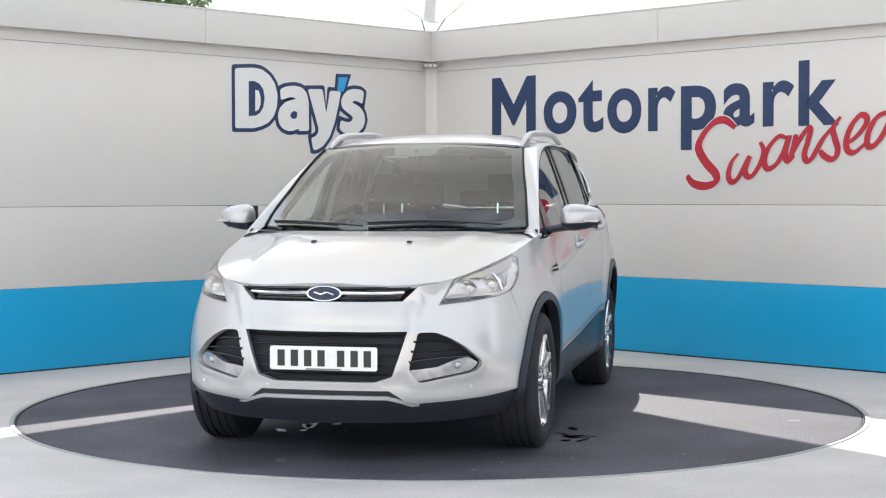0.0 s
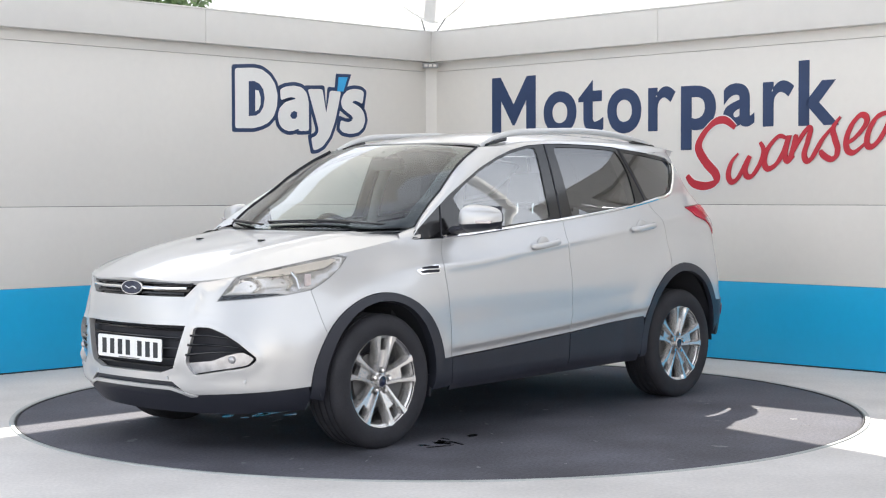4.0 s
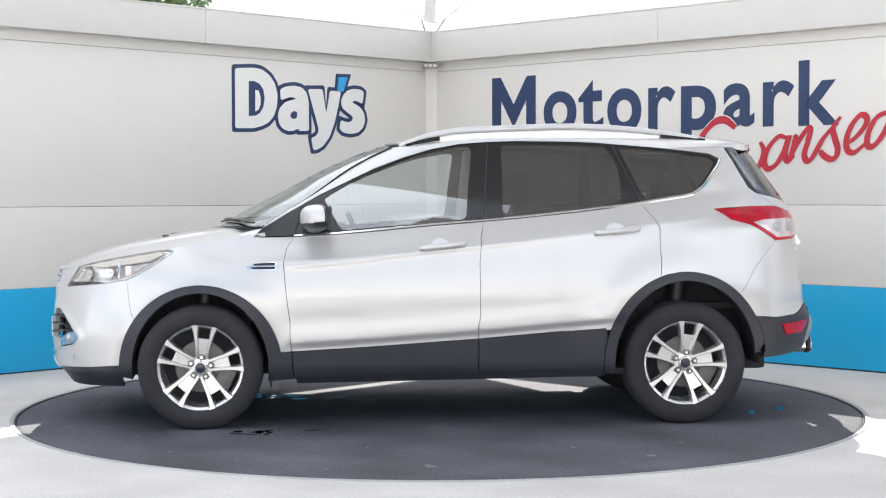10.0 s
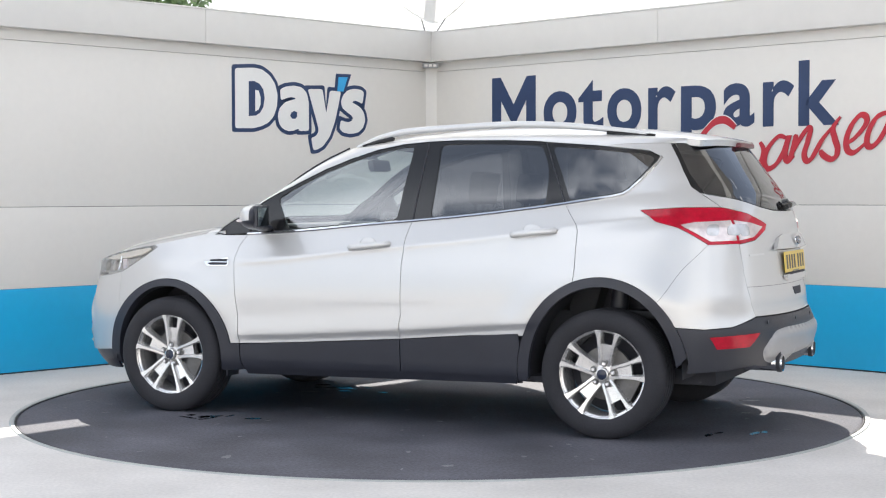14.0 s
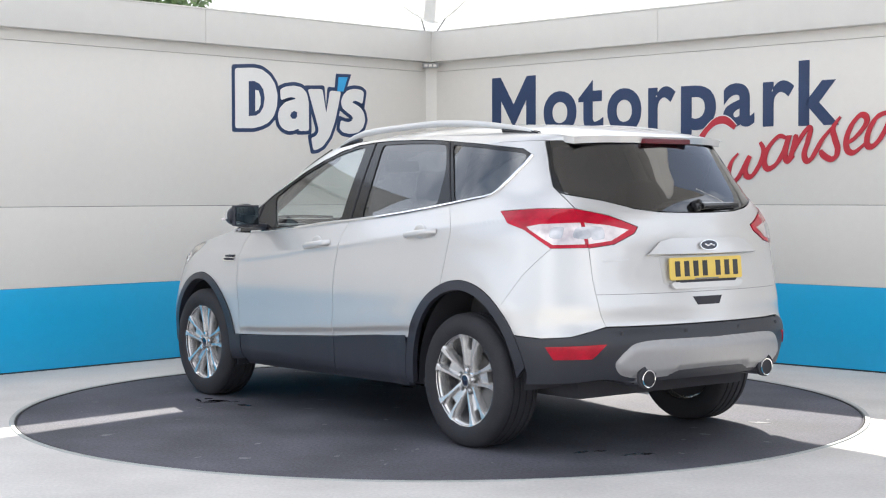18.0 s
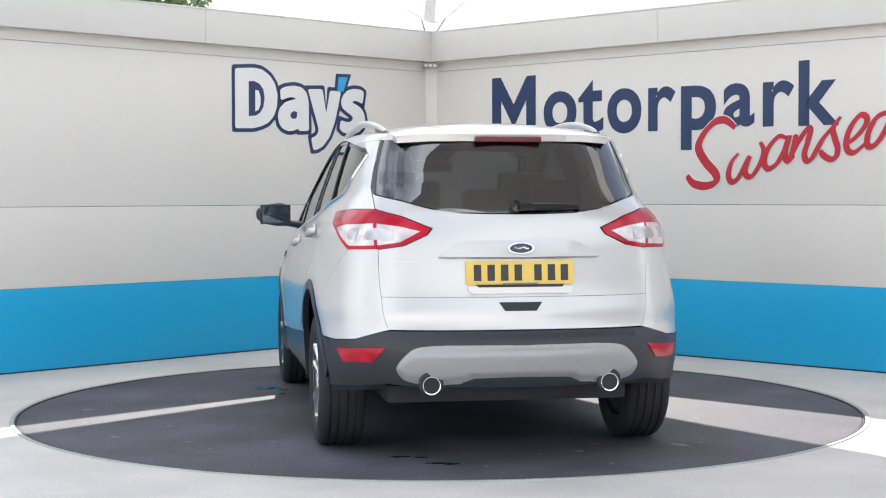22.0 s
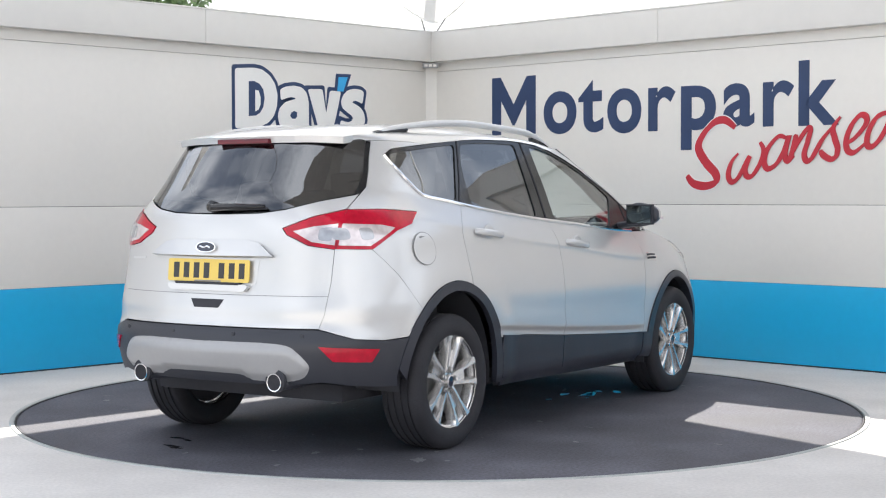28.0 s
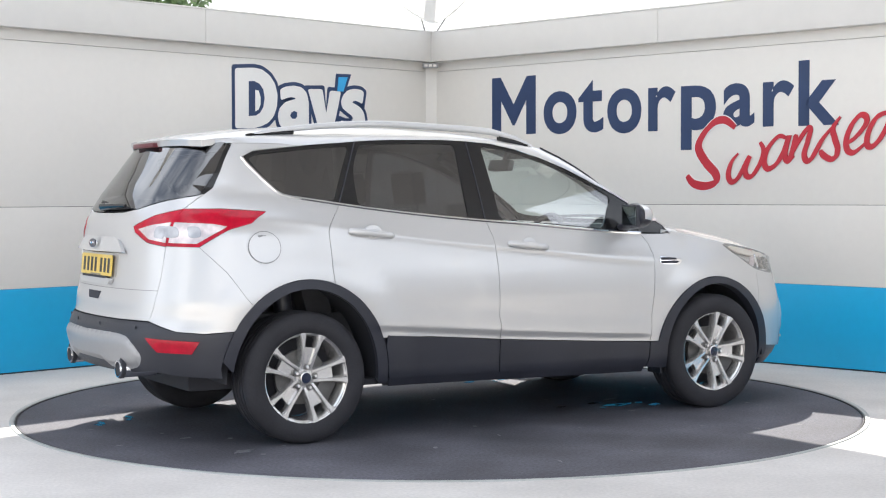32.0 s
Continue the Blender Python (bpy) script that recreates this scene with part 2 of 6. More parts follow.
def patch(name, fmap, outline, material, parent, holes=(), step=0.045, depth=0.012, mirror=1, gap=0.0, label="", lines=()):
    """A panel: the part of a surface fmap(a, b) inside an outline, with turned-in edges. mirror = -1 builds it on the car's right."""
    outline = inset(outline, gap) if gap else list(outline)
    loops = [dense(outline, step)] + [dense(h, step) for h in holes]
    allp = np.array([v for lp in loops for v in lp])
    lo, hi = allp.min(0), allp.max(0)
    gx, gy = np.meshgrid(np.arange(lo[0] + step / 2, hi[0], step), np.arange(lo[1] + step / 2, hi[1], step))
    grid = np.stack([gx.ravel(), gy.ravel()], -1)
    if len(lines):
        ln = np.array(lines, float)
        grid = grid[np.min(np.linalg.norm(grid[:, None] - ln[None], axis=2), axis=1) > step * 0.35]
        grid = np.concatenate([grid, ln])
    if len(grid):
        ok = inside(grid, loops[0])
        for h in loops[1:]:
            ok &= ~inside(grid, h)
        grid = grid[ok]
    if len(grid):
        dmin = np.min(np.linalg.norm(grid[:, None] - allp[None], axis=2), axis=1)
        grid = grid[dmin > step * (0.12 if len(lines) else 0.45)]
    edges, k = [], 0
    for lp in loops:
        edges += [(k + i, k + (i + 1) % len(lp)) for i in range(len(lp))]
        k += len(lp)
    r = delaunay_2d_cdt([Vector(v) for v in allp] + [Vector(v) for v in grid], edges, [], 2 if holes else 1, 1e-6)
    v2, faces = np.array([(v.x, v.y) for v in r[0]]), [tuple(f) for f in r[2]]
    if holes:
        cen = np.array([v2[list(f)].mean(0) for f in faces])
        keep = inside(cen, loops[0])
        for h in loops[1:]:
            keep &= ~inside(cen, h)
        faces = [f for f, q in zip(faces, keep) if q]
    h = 0.004
    P, p1, p2, p3, p4 = np.split(fmap(np.concatenate([v2, v2 + [h, 0], v2 - [h, 0], v2 + [0, h], v2 - [0, h]])), 5)
    N = np.cross(p1 - p2, p3 - p4)
    N /= np.linalg.norm(N, axis=1)[:, None] + 1e-12
    cen = np.stack([np.clip(P[:, 0], -1.2, 1.0), np.zeros(len(P)), np.full(len(P), 0.75)], -1)
    if float(((P - cen) * N).sum()) < 0:
        N = -N
    P, N = P * [1, mirror, 1], N * [1, mirror, 1]
    fn = []
    for f in faces:
        n = np.cross(P[f[1]] - P[f[0]], P[f[2]] - P[f[0]])
        fn.append(f if n @ N[f[0]] > 0 else f[::-1])
    count = {}
    for f in fn:
        for a, b in zip(f, f[1:] + f[:1]):
            count[(a, b)] = 1
    rim = [(a, b) for a, b in count if (b, a) not in count]
    verts, norms, extra = [tuple(v) for v in P], [tuple(v) for v in N], []
    if depth:
        for a, b in rim:
            e = P[b] - P[a]
            n = np.cross(e, (N[a] + N[b]) / 2)
            n /= np.linalg.norm(n) + 1e-12
            k = len(verts)
            verts += [tuple(P[a]), tuple(P[b]), tuple(P[b] - N[b] * depth), tuple(P[a] - N[a] * depth)]
            norms += [tuple(n)] * 4
            extra.append((k + 1, k, k + 3, k + 2))
    me = bpy.data.meshes.new(name)
    me.from_pydata(verts, [], fn + extra)
    me.polygons.foreach_set("use_smooth", [True] * len(me.polygons))
    me.materials.append(material)
    me.update()
    me.normals_split_custom_set_from_vertices(norms)
    ob = new(name, me)
    ob.parent = parent
    if label:
        ob["label"] = label
    return ob


def ruled(name, lower, upper, material, parent, bulge=0.02, n=5, mirror=1, label=""):
    """A rounded strip between two rails of equally many 3D points."""
    A, B = np.array(lower, float), np.array(upper, float)
    rows = []
    for j in range(n + 1):
        t = j / n
        m = A * (1 - t) + B * t
        out = np.stack([np.zeros(len(m)), np.full(len(m), 0.62), np.full(len(m), 0.78)], -1)
        rows.append((m + out * bulge * 4 * t * (1 - t)) * [1, mirror, 1])
    bm = bmesh.new()
    vs = [[bm.verts.new(q) for q in r] for r in rows]
    for a, b in zip(vs, vs[1:]):
        for i in range(len(a) - 1):
            f = (a[i], a[i + 1], b[i + 1], b[i])
            bm.faces.new(f if mirror > 0 else f[::-1])
    bmesh.ops.recalc_face_normals(bm, faces=bm.faces)
    me = bpy.data.meshes.new(name)
    if bm.faces and (bm.faces[:][len(bm.faces) // 2].normal.z < 0):
        bmesh.ops.reverse_faces(bm, faces=bm.faces)
    return part(name, bm, material, parent, label)


def X(x, z):
    return (s_of(x, None, z), z)


def F(y, z):
    return (s_of("nose", y, z), z)


def B(y, z):
    return (s_of("tail", y, z), z)


def both(left, start=0):
    """A closed outline across the centre line from its left half, listed from the top centre round to the bottom centre."""
    return list(left) + [(-s, z) for s, z in reversed(left) if abs(s) > 1e-4]


def both_rear(left):
    return list(left) + [(2 * S_END - s, z) for s, z in reversed(left) if abs(s - S_END) > 1e-4]


# ---- lettering and emblem on the walls ----
def glyph(ch, weight):
    """The flat mesh of one character in the built-in font, as vertices and faces scaled to a unit box."""
    cu = bpy.data.curves.new("glyph", "FONT")
    cu.body, cu.offset, cu.resolution_u, cu.fill_mode = ch, weight, 6, "FRONT"
    ob = new("glyph", cu)
    bpy.context.view_layer.update()
    me = bpy.data.meshes.new_from_object(ob.evaluated_get(bpy.context.evaluated_depsgraph_get()))
    co = np.array([v.co[:2] for v in me.vertices])
    faces = [tuple(p.vertices) for p in me.polygons]
    bpy.data.objects.remove(ob), bpy.data.curves.remove(cu), bpy.data.meshes.remove(me)
    lo, hi = co.min(0), co.max(0)
    return (co - lo) / (hi - lo), faces


def flat(name, pts, faces, m, lo, hi, material, parent):
    """A thin plate from flat faces; local (x, y) lie in the wall, lo to hi proud of it."""
    bm = bmesh.new()
    rise = hi if isinstance(hi, list) else [hi] * len(pts)
    top = [bm.verts.new((x, h, y)) for (x, y), h in zip(pts, rise)]
    for f in faces:
        try:
            bm.faces.new([top[i] for i in f])
        except ValueError:
            pass
    rim = [e for e in bm.edges if len(e.link_faces) == 1]
    r = bmesh.ops.extrude_edge_only(bm, edges=rim)
    for v in r["geom"]:
        if isinstance(v, bmesh.types.BMVert):
            v.co.y = lo
    bmesh.ops.transform(bm, matrix=m, verts=bm.verts)
    bmesh.ops.recalc_face_normals(bm, faces=bm.faces)
    return part(name, bm, material, parent, smooth=False)


WR, WL = WALL["right"], WALL["left"]
sign = tagged(new("wall_sign"), "large dark blue and red lettering on the white wall", "sign")
for ch, u0, u1, z0, z1, wt in (("M", 0.757, 1.262, 1.803, 2.303, 0.012), ("o", 1.352, 1.712, 1.792, 2.155, 0.026), ("t", 1.735, 1.998, 1.795, 2.228, 0.026), ("o", 2.04, 2.387, 1.778, 2.146, 0.026),
                               ("r", 2.456, 2.722, 1.787, 2.14, 0.019), ("p", 2.776, 3.105, 1.63, 2.132, 0.026), ("a", 3.172, 3.452, 1.795, 2.13, 0.026), ("r", 3.528, 3.797, 1.79, 2.13, 0.019),
                               ("k", 3.835, 4.172, 1.785, 2.268, 0.026)):
    g, fs = glyph(ch, wt)
    if ch == "M":
        g = [(0, 0), (0, 1), (0.2, 1), (0.5, 0.52), (0.8, 1), (1, 1), (1, 0), (0.79, 0), (0.79, 0.60), (0.52, 0.16), (0.48, 0.16), (0.21, 0.60), (0.21, 0)]
        fs = [(0, 1, 2, 11, 12), (2, 3, 9, 10, 11), (3, 4, 8, 9), (4, 5, 6, 7, 8)]
    flat("letter", [(u0 + x * (u1 - u0), z0 + y * (z1 - z0)) for x, y in g], fs, WR, 0.0, 0.004, M["navy"], sign)


def stroke(pts, w, n=7):
    """A brush stroke of changing width along a curve, as points and faces."""
    c = np.array(spline(pts, n))
    d = np.gradient(c, axis=0)
    d /= np.linalg.norm(d, axis=1)[:, None] + 1e-9
    nrm = np.stack([-d[:, 1], d[:, 0]], -1)
    t = np.linspace(0, 1, len(c))
    slope = np.abs(np.sin(np.arctan2(d[:, 1], d[:, 0]) - 0.75))  # broad down strokes, thin up strokes
    ww = (w * (0.55 + 0.45 * np.minimum(1, np.minimum(t, 1 - t) * 7)) * (0.72 + 0.5 * slope))[:, None]
    p = np.concatenate([c + nrm * ww, c - nrm * ww])
    k = len(c)
    return [tuple(v) for v in p], [(i, i + 1, k + i + 1, k + i) for i in range(k - 1)]


script = ([(3.283, 1.792), (3.193, 1.851), (3.094, 1.837), (2.989, 1.744), (2.947, 1.642), (3.016, 1.530), (3.106, 1.441), (3.106, 1.375), (3.012, 1.345), (2.900, 1.366), (2.841, 1.428)],
          [(3.312, 1.592), (3.251, 1.526), (3.223, 1.433), (3.251, 1.376), (3.315, 1.411), (3.413, 1.569), (3.376, 1.470), (3.391, 1.418), (3.444, 1.426), (3.516, 1.528), (3.538, 1.613), (3.508, 1.674)],
          [(3.729, 1.702), (3.666, 1.712), (3.578, 1.627), (3.544, 1.528), (3.574, 1.472), (3.647, 1.505), (3.715, 1.603), (3.758, 1.714), (3.725, 1.582), (3.749, 1.524), (3.802, 1.565)],
          [(3.821, 1.724), (3.797, 1.633), (3.764, 1.528)],
          [(3.773, 1.558), (3.845, 1.678), (3.911, 1.761), (3.939, 1.754), (3.916, 1.667), (3.888, 1.578), (3.908, 1.526), (3.955, 1.550), (4.043, 1.685), (4.140, 1.785)],
          [(4.186, 1.841), (4.126, 1.761), (4.141, 1.686), (4.164, 1.614), (4.151, 1.555), (4.105, 1.535), (4.044, 1.569), (4.025, 1.603)],
          [(4.224, 1.639), (4.305, 1.686), (4.385, 1.773), (4.394, 1.829), (4.349, 1.847), (4.282, 1.784), (4.237, 1.684), (4.242, 1.602), (4.297, 1.580), (4.386, 1.643)],
          [(4.592, 1.854), (4.527, 1.852), (4.461, 1.811), (4.410, 1.719), (4.400, 1.639), (4.436, 1.618), (4.493, 1.661), (4.554, 1.755), (4.597, 1.854), (4.580, 1.734), (4.598, 1.674), (4.650, 1.720)])
for k, pts in enumerate(script):
    w = 0.030 if k == 0 else 0.0205
    for nm, ww, lo, hi, mt in (("letter_edge", w + 0.009, 0.004, 0.0052 + k * 0.0002, "signwhite"), ("letter", w, 0.004, 0.0075 + k * 0.0004, "red")):
        if nm == "letter_edge" and k > 0:
            continue
        p, f = stroke(pts, ww)
        flat(nm, p, f, WR, lo, [hi + 0.003 * (i % (len(p) // 2)) / len(p) for i in range(len(p))], M[mt], sign)

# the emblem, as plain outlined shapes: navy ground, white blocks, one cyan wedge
emblem = tagged(new("wall_emblem"), "navy-edged white emblem with a cyan wedge on the wall", "sign")


# along the wall from the emblem's near edge: v = 2.30 - u
blocks = ([(0.04, 2.31), (0.235, 2.325), (0.32, 2.315), (0.40, 2.272), (0.457, 2.205), (0.484, 2.113), (0.475, 2.012), (0.44, 1.932), (0.378, 1.876), (0.30, 1.846), (0.23, 1.83), (0.04, 1.825)],
          [(0.511, 2.161), (0.562, 2.184), (0.664, 2.20), (0.747, 2.188), (0.80, 2.148), (0.823, 2.073), (0.824, 1.826), (0.717, 1.82), (0.709, 1.842), (0.66, 1.822), (0.60, 1.815), (0.54, 1.834),
           (0.50, 1.872), (0.485, 1.942), (0.506, 2.005), (0.56, 2.054), (0.633, 2.077), (0.684, 2.086), (0.674, 2.098), (0.623, 2.101), (0.56, 2.084), (0.52, 2.07)],
          [(0.814, 2.177), (0.978, 2.185), (1.02, 1.976), (1.064, 2.176), (1.19, 2.174), (1.16, 2.054), (1.116, 1.907), (1.06, 1.785), (0.986, 1.702), (0.922, 1.669), (0.873, 1.663), (0.849, 1.768), (0.90, 1.78), (0.933, 1.82), (0.929, 1.86)],
          [(1.46, 2.178), (1.426, 2.199), (1.348, 2.205), (1.27, 2.189), (1.216, 2.146), (1.189, 2.088), (1.204, 2.032), (1.258, 2.00), (1.313, 1.971), (1.335, 1.947), (1.302, 1.916), (1.236, 1.914), (1.188, 1.929),
           (1.17, 1.852), (1.214, 1.821), (1.30, 1.81), (1.39, 1.826), (1.446, 1.868), (1.474, 1.935), (1.458, 2.0), (1.414, 2.048), (1.347, 2.075), (1.314, 2.085), (1.347, 2.103), (1.403, 2.093), (1.441, 2.074)])
for k, b in enumerate(blocks):
    for nm, d, lo, hi, mt in (("block_edge", 0.031, 0.0, 0.0032 + k * 0.0002, "navy"), ("block", 0.0, 0.003, 0.006 + k * 0.0002, "signwhite")):
        q = inset(b, -d) if d else b
        flat(nm, [(2.30 - x, z) for x, z in rounded(q, 0.02, 2)], [tuple(range(3 * len(q)))], WL, lo, hi, M[mt], emblem)
bowl_hole = [(0.18, 2.212), (0.238, 2.215), (0.29, 2.197), (0.33, 2.153), (0.344, 2.084), (0.33, 2.006), (0.295, 1.958), (0.25, 1.934), (0.178, 1.928)]
drop = [(0.617, 1.946), (0.632, 1.974), (0.663, 1.987), (0.692, 1.976), (0.691, 1.941), (0.673, 1.921), (0.638, 1.923)]
slit = [(0.246, 2.144), (0.281, 2.14), (0.30, 2.09), (0.30, 2.028), (0.28, 1.985), (0.245, 1.969)]
for nm, b, lo, hi, mt in (("counter", bowl_hole, 0.006, 0.0076, "navy"), ("counter", drop, 0.006, 0.0076, "navy"), ("counter_face", slit, 0.0076, 0.0088, "signwhite")):
    flat(nm, [(2.30 - x, z) for x, z in b], [tuple(range(len(b)))], WL, lo, hi, M[mt], emblem)
for d, lo, hi, mt in ((0.028, 0.0, 0.0056, "navy"), (0.0, 0.0056, 0.0090, "cyan")):
    q = [(1.162, 2.297), (1.267, 2.299), (1.216, 2.175), (1.146, 2.172)]
    q = inset(q, -d) if d else q
    flat("wedge", [(2.30 - x, z) for x, z in q], [tuple(range(len(q)))], WL, lo, hi, M[mt], emblem)


# ---- canopy: white fabric stretched from a mast in the corner ----
canopy = tagged(new("canopy"), "white tensioned fabric canopy held by a corner mast", "canopy")
back = [(-4.827, 0.627, 4.20), (-3.587, 1.933, 4.05), (-2.453, 3.125, 3.90), (-1.252, 4.107, 3.50), (-0.610, 4.373, 3.16), (-0.161, 4.517, 2.86), (0.059, 4.517, 2.86), (0.430, 4.103, 3.16), (0.909, 3.480, 3.50), (1.670, 2.675, 3.90), (2.513, 1.583, 4.05), (3.223, 0.537, 4.20), (4.614, -1.636, 4.30)]
front = [(-4.9, 0.7, 4.25), (-4.2, 1.0, 4.5), (-3.2, 1.25, 4.75), (-2.2, 1.35, 4.95), (-1.4, 1.3, 5.05), (-0.8, 1.2, 5.1), (0.0, 1.0, 5.1), (0.7, 0.8, 5.1), (1.4, 0.5, 5.05), (2.2, 0.0, 4.95), (3.0, -0.5, 4.8), (3.8, -1.0, 4.6), (4.7, -1.6, 4.35)]
bk, fr2 = spline(back, 4), spline(front, 4)
bm = bmesh.new()
rows = []
for j in range(13):
    t = j / 12
    rows.append([bm.verts.new(Vector(a) * (1 - t) + Vector(b) * t - Vector((0, 0, 0.22 * math.sin(math.pi * t)))) for a, b in zip(bk, fr2)])
for a, b in zip(rows, rows[1:]):
    for i in range(len(a) - 1):
        bm.faces.new((a[i], a[i + 1], b[i + 1], b[i]))
part("fabric", bm, M["fabric"], canopy, "white coated fabric")
part("mast", tube(bmesh.new(), [(-0.11, 4.86, 0.0), (-0.11, 4.86, 3.6)], 0.05, 16), M["steel"], canopy, "round white steel mast")
for a in ((-0.161, 4.517, 2.86), (0.059, 4.517, 2.86)):
    part("cable", tube(bmesh.new(), [a, (-0.06 + a[0] * 0.4, 4.83, 2.75)], 0.008, 6), M["jointgrey"], canopy)
part("edge_cable", tube(bmesh.new(), bk[:24], 0.012, 6), M["steel"], canopy)
part("edge_cable", tube(bmesh.new(), bk[24:], 0.012, 6), M["steel"], canopy)

# second sail, high over the yard; the car's windows and paint mirror it
# Unseen: inferred from its edge in the reflections; masts and cables are added.
sail = tagged(new("canopy"), "warm grey tensioned fabric sail on steel masts over the yard", "canopy")
bm = bmesh.new()
west, south, east, north = Vector((-3.6, -3.6, 5.8)), Vector((1.9, -7.7, 6.0)), Vector((9.0, -5.6, 5.6)), Vector((6.6, 0.3, 5.2))
rows = []
for j in range(15):
    v = j / 14
    row = []
    for i in range(15):
        u = i / 14
        q = (west * (1 - u) + south * u) * (1 - v) + (north * (1 - u) + east * u) * v
        mid = (west + south + east + north) / 4
        pull = 0.05 * (1 - 16 * u * (1 - u) * v * (1 - v)) * 4 * max(u * (1 - u), v * (1 - v))
        row.append(bm.verts.new(q.lerp(mid, pull) - Vector((0, 0, 0.35 * 16 * u * (1 - u) * v * (1 - v)))))
    rows.append(row)
for a, b in zip(rows, rows[1:]):
    for i in range(14):
        bm.faces.new((a[i], a[i + 1], b[i + 1], b[i]))
part("fabric", bm, M["sail"], sail, "warm grey coated fabric")
for foot, tip in (((2.3, -8.3, 0.0), south), ((9.3, -6.0, 0.0), east), ((7.0, 0.7, 0.0), north)):
    part("mast", tube(bmesh.new(), [foot, (foot[0], foot[1], 6.2)], 0.07, 16), M["steel"], sail, "round white steel mast")
    part("cable", tube(bmesh.new(), [tip, (foot[0], foot[1], 6.1)], 0.008, 6), M["jointgrey"], sail)
part("cable", tube(bmesh.new(), [west, (-2.9, 1.32, 4.8)], 0.008, 6), M["jointgrey"], sail)

# ---- tree behind the left wall ----
tree = tagged(new("tree"), "broad green tree in leaf behind the wall", "tree")
random.seed(7)
bm = bmesh.new()
tube(bm, [(-5.3, 12.2, 0), (-5.25, 12.2, 1.6), (-5.15, 12.15, 3.2), (-5.1, 12.1, 4.6)], [0.2, 0.17, 0.14, 0.07], 10)
for k in range(9):
    a = k * 0.7
    z = 2.6 + 0.22 * k
    tube(bm, [(-5.18, 12.15, z), (-5.18 + 0.7 * math.cos(a), 12.15 + 0.7 * math.sin(a), z + 0.6), (-5.18 + 1.4 * math.cos(a), 12.15 + 1.4 * math.sin(a), z + 1.0)], [0.07, 0.045, 0.015], 7)
part("trunk", bm, M["bark"], tree)
verts, faces = [], []
for c in range(280):
    while True:
        q = Vector((random.uniform(-1, 1), random.uniform(-1, 1), random.uniform(-1, 1)))
        if 0.2 < q.length < 1:
            break
    centre = Vector((-4.95 + q.x * 1.9, 12.1 + q.y * 1.7, 4.45 + q.z * 1.5))
    for k in range(60):
        p = centre + Vector((random.gauss(0, 0.16), random.gauss(0, 0.16), random.gauss(0, 0.13)))
        m = Euler((random.uniform(0, 6.3), random.uniform(0, 6.3), random.uniform(0, 6.3))).to_matrix()
        s = random.uniform(0.03, 0.055)
        i = len(verts)
        verts += [tuple(p + m @ Vector(v)) for v in ((0, -s * 1.5, 0), (s * 0.7, 0, s * 0.2), (0, s * 1.5, 0), (-s * 0.7, 0, s * 0.2))]
        faces.append((i, i + 1, i + 2, i + 3))
me = bpy.data.meshes.new("crown")
me.from_pydata(verts, [], faces)
me.materials.append(M["leaf"])
crown = new("crown", me)
crown.parent = tree


import functools

# ---- the car's skin: half width over (x, z); x forward, y to its left, z up ----
def lerp_of(*pairs):
    xs, ys = np.array([q[0] for q in pairs], float), np.array([q[1] for q in pairs], float)
    if xs[0] > xs[-1]:
        xs, ys = xs[::-1], ys[::-1]
    d = np.gradient(ys, xs) if len(xs) > 2 else None

    def f(x):
        x = np.clip(np.asarray(x, float), xs[0], xs[-1])
        i = np.clip(np.searchsorted(xs, x) - 1, 0, len(xs) - 2)
        h = xs[i + 1] - xs[i]
        t = (x - xs[i]) / h
        if d is None:
            return ys[i] + t * (ys[i + 1] - ys[i])
        return (2 * t**3 - 3 * t**2 + 1) * ys[i] + (t**3 - 2 * t**2 + t) * h * d[i] + (-2 * t**3 + 3 * t**2) * ys[i + 1] + (t**3 - t**2) * h * d[i + 1]
    return f


belt = lerp_of((2.3, 1.04), (1.09, 1.05), (0.6, 1.072), (0.1, 1.116), (-0.45, 1.161), (-0.92, 1.213), (-1.33, 1.272), (-1.8, 1.33), (-2.3, 1.36))
wide = lerp_of((0.1, 0.70), (0.18, 0.79), (0.25, 0.862), (0.30, 0.885), (0.40, 0.897), (0.47, 0.902), (0.56, 0.9085), (0.66, 0.9165), (0.73, 0.9195),
               (0.80, 0.915), (0.88, 0.906), (0.95, 0.896), (1.1, 0.878), (1.3, 0.85), (1.7, 0.80))
shoulder = lerp_of((-0.6, 0.0), (-0.30, -0.003), (-0.2, -0.0065), (-0.16, -0.0075), (-0.143, -0.0086), (-0.122, -0.0158), (-0.05, -0.0375), (0.0, -0.055))
nose_at = lerp_of((0.1, 2.12), (0.25, 2.22), (0.32, 2.27), (0.42, 2.282), (0.60, 2.28), (0.72, 2.275), (0.80, 2.262), (0.86, 2.245), (0.95, 2.23), (1.4, 2.2))
tail_at = lerp_of((0.1, 2.04), (0.30, 2.11), (0.38, 2.155), (0.45, 2.18), (0.60, 2.19), (0.64, 2.168), (0.74, 2.152), (0.80, 2.140), (0.98, 2.120), (1.09, 2.108), (1.19, 2.085), (1.26, 2.055),
                  (1.40, 1.955), (1.50, 1.885), (1.58, 1.825), (1.7, 1.74))
hood_edge_z = lerp_of((2.3, 0.852), (2.19, 0.862), (2.06, 0.89), (1.85, 0.935), (1.6, 0.977), (1.35, 1.02), (1.12, 1.06), (0.95, 1.085))
hood_edge_k = lerp_of((2.3, 1.0), (2.19, 0.99), (2.06, 0.92), (1.85, 0.875), (1.6, 0.865), (1.35, 0.87), (1.12, 0.885), (0.95, 0.91))
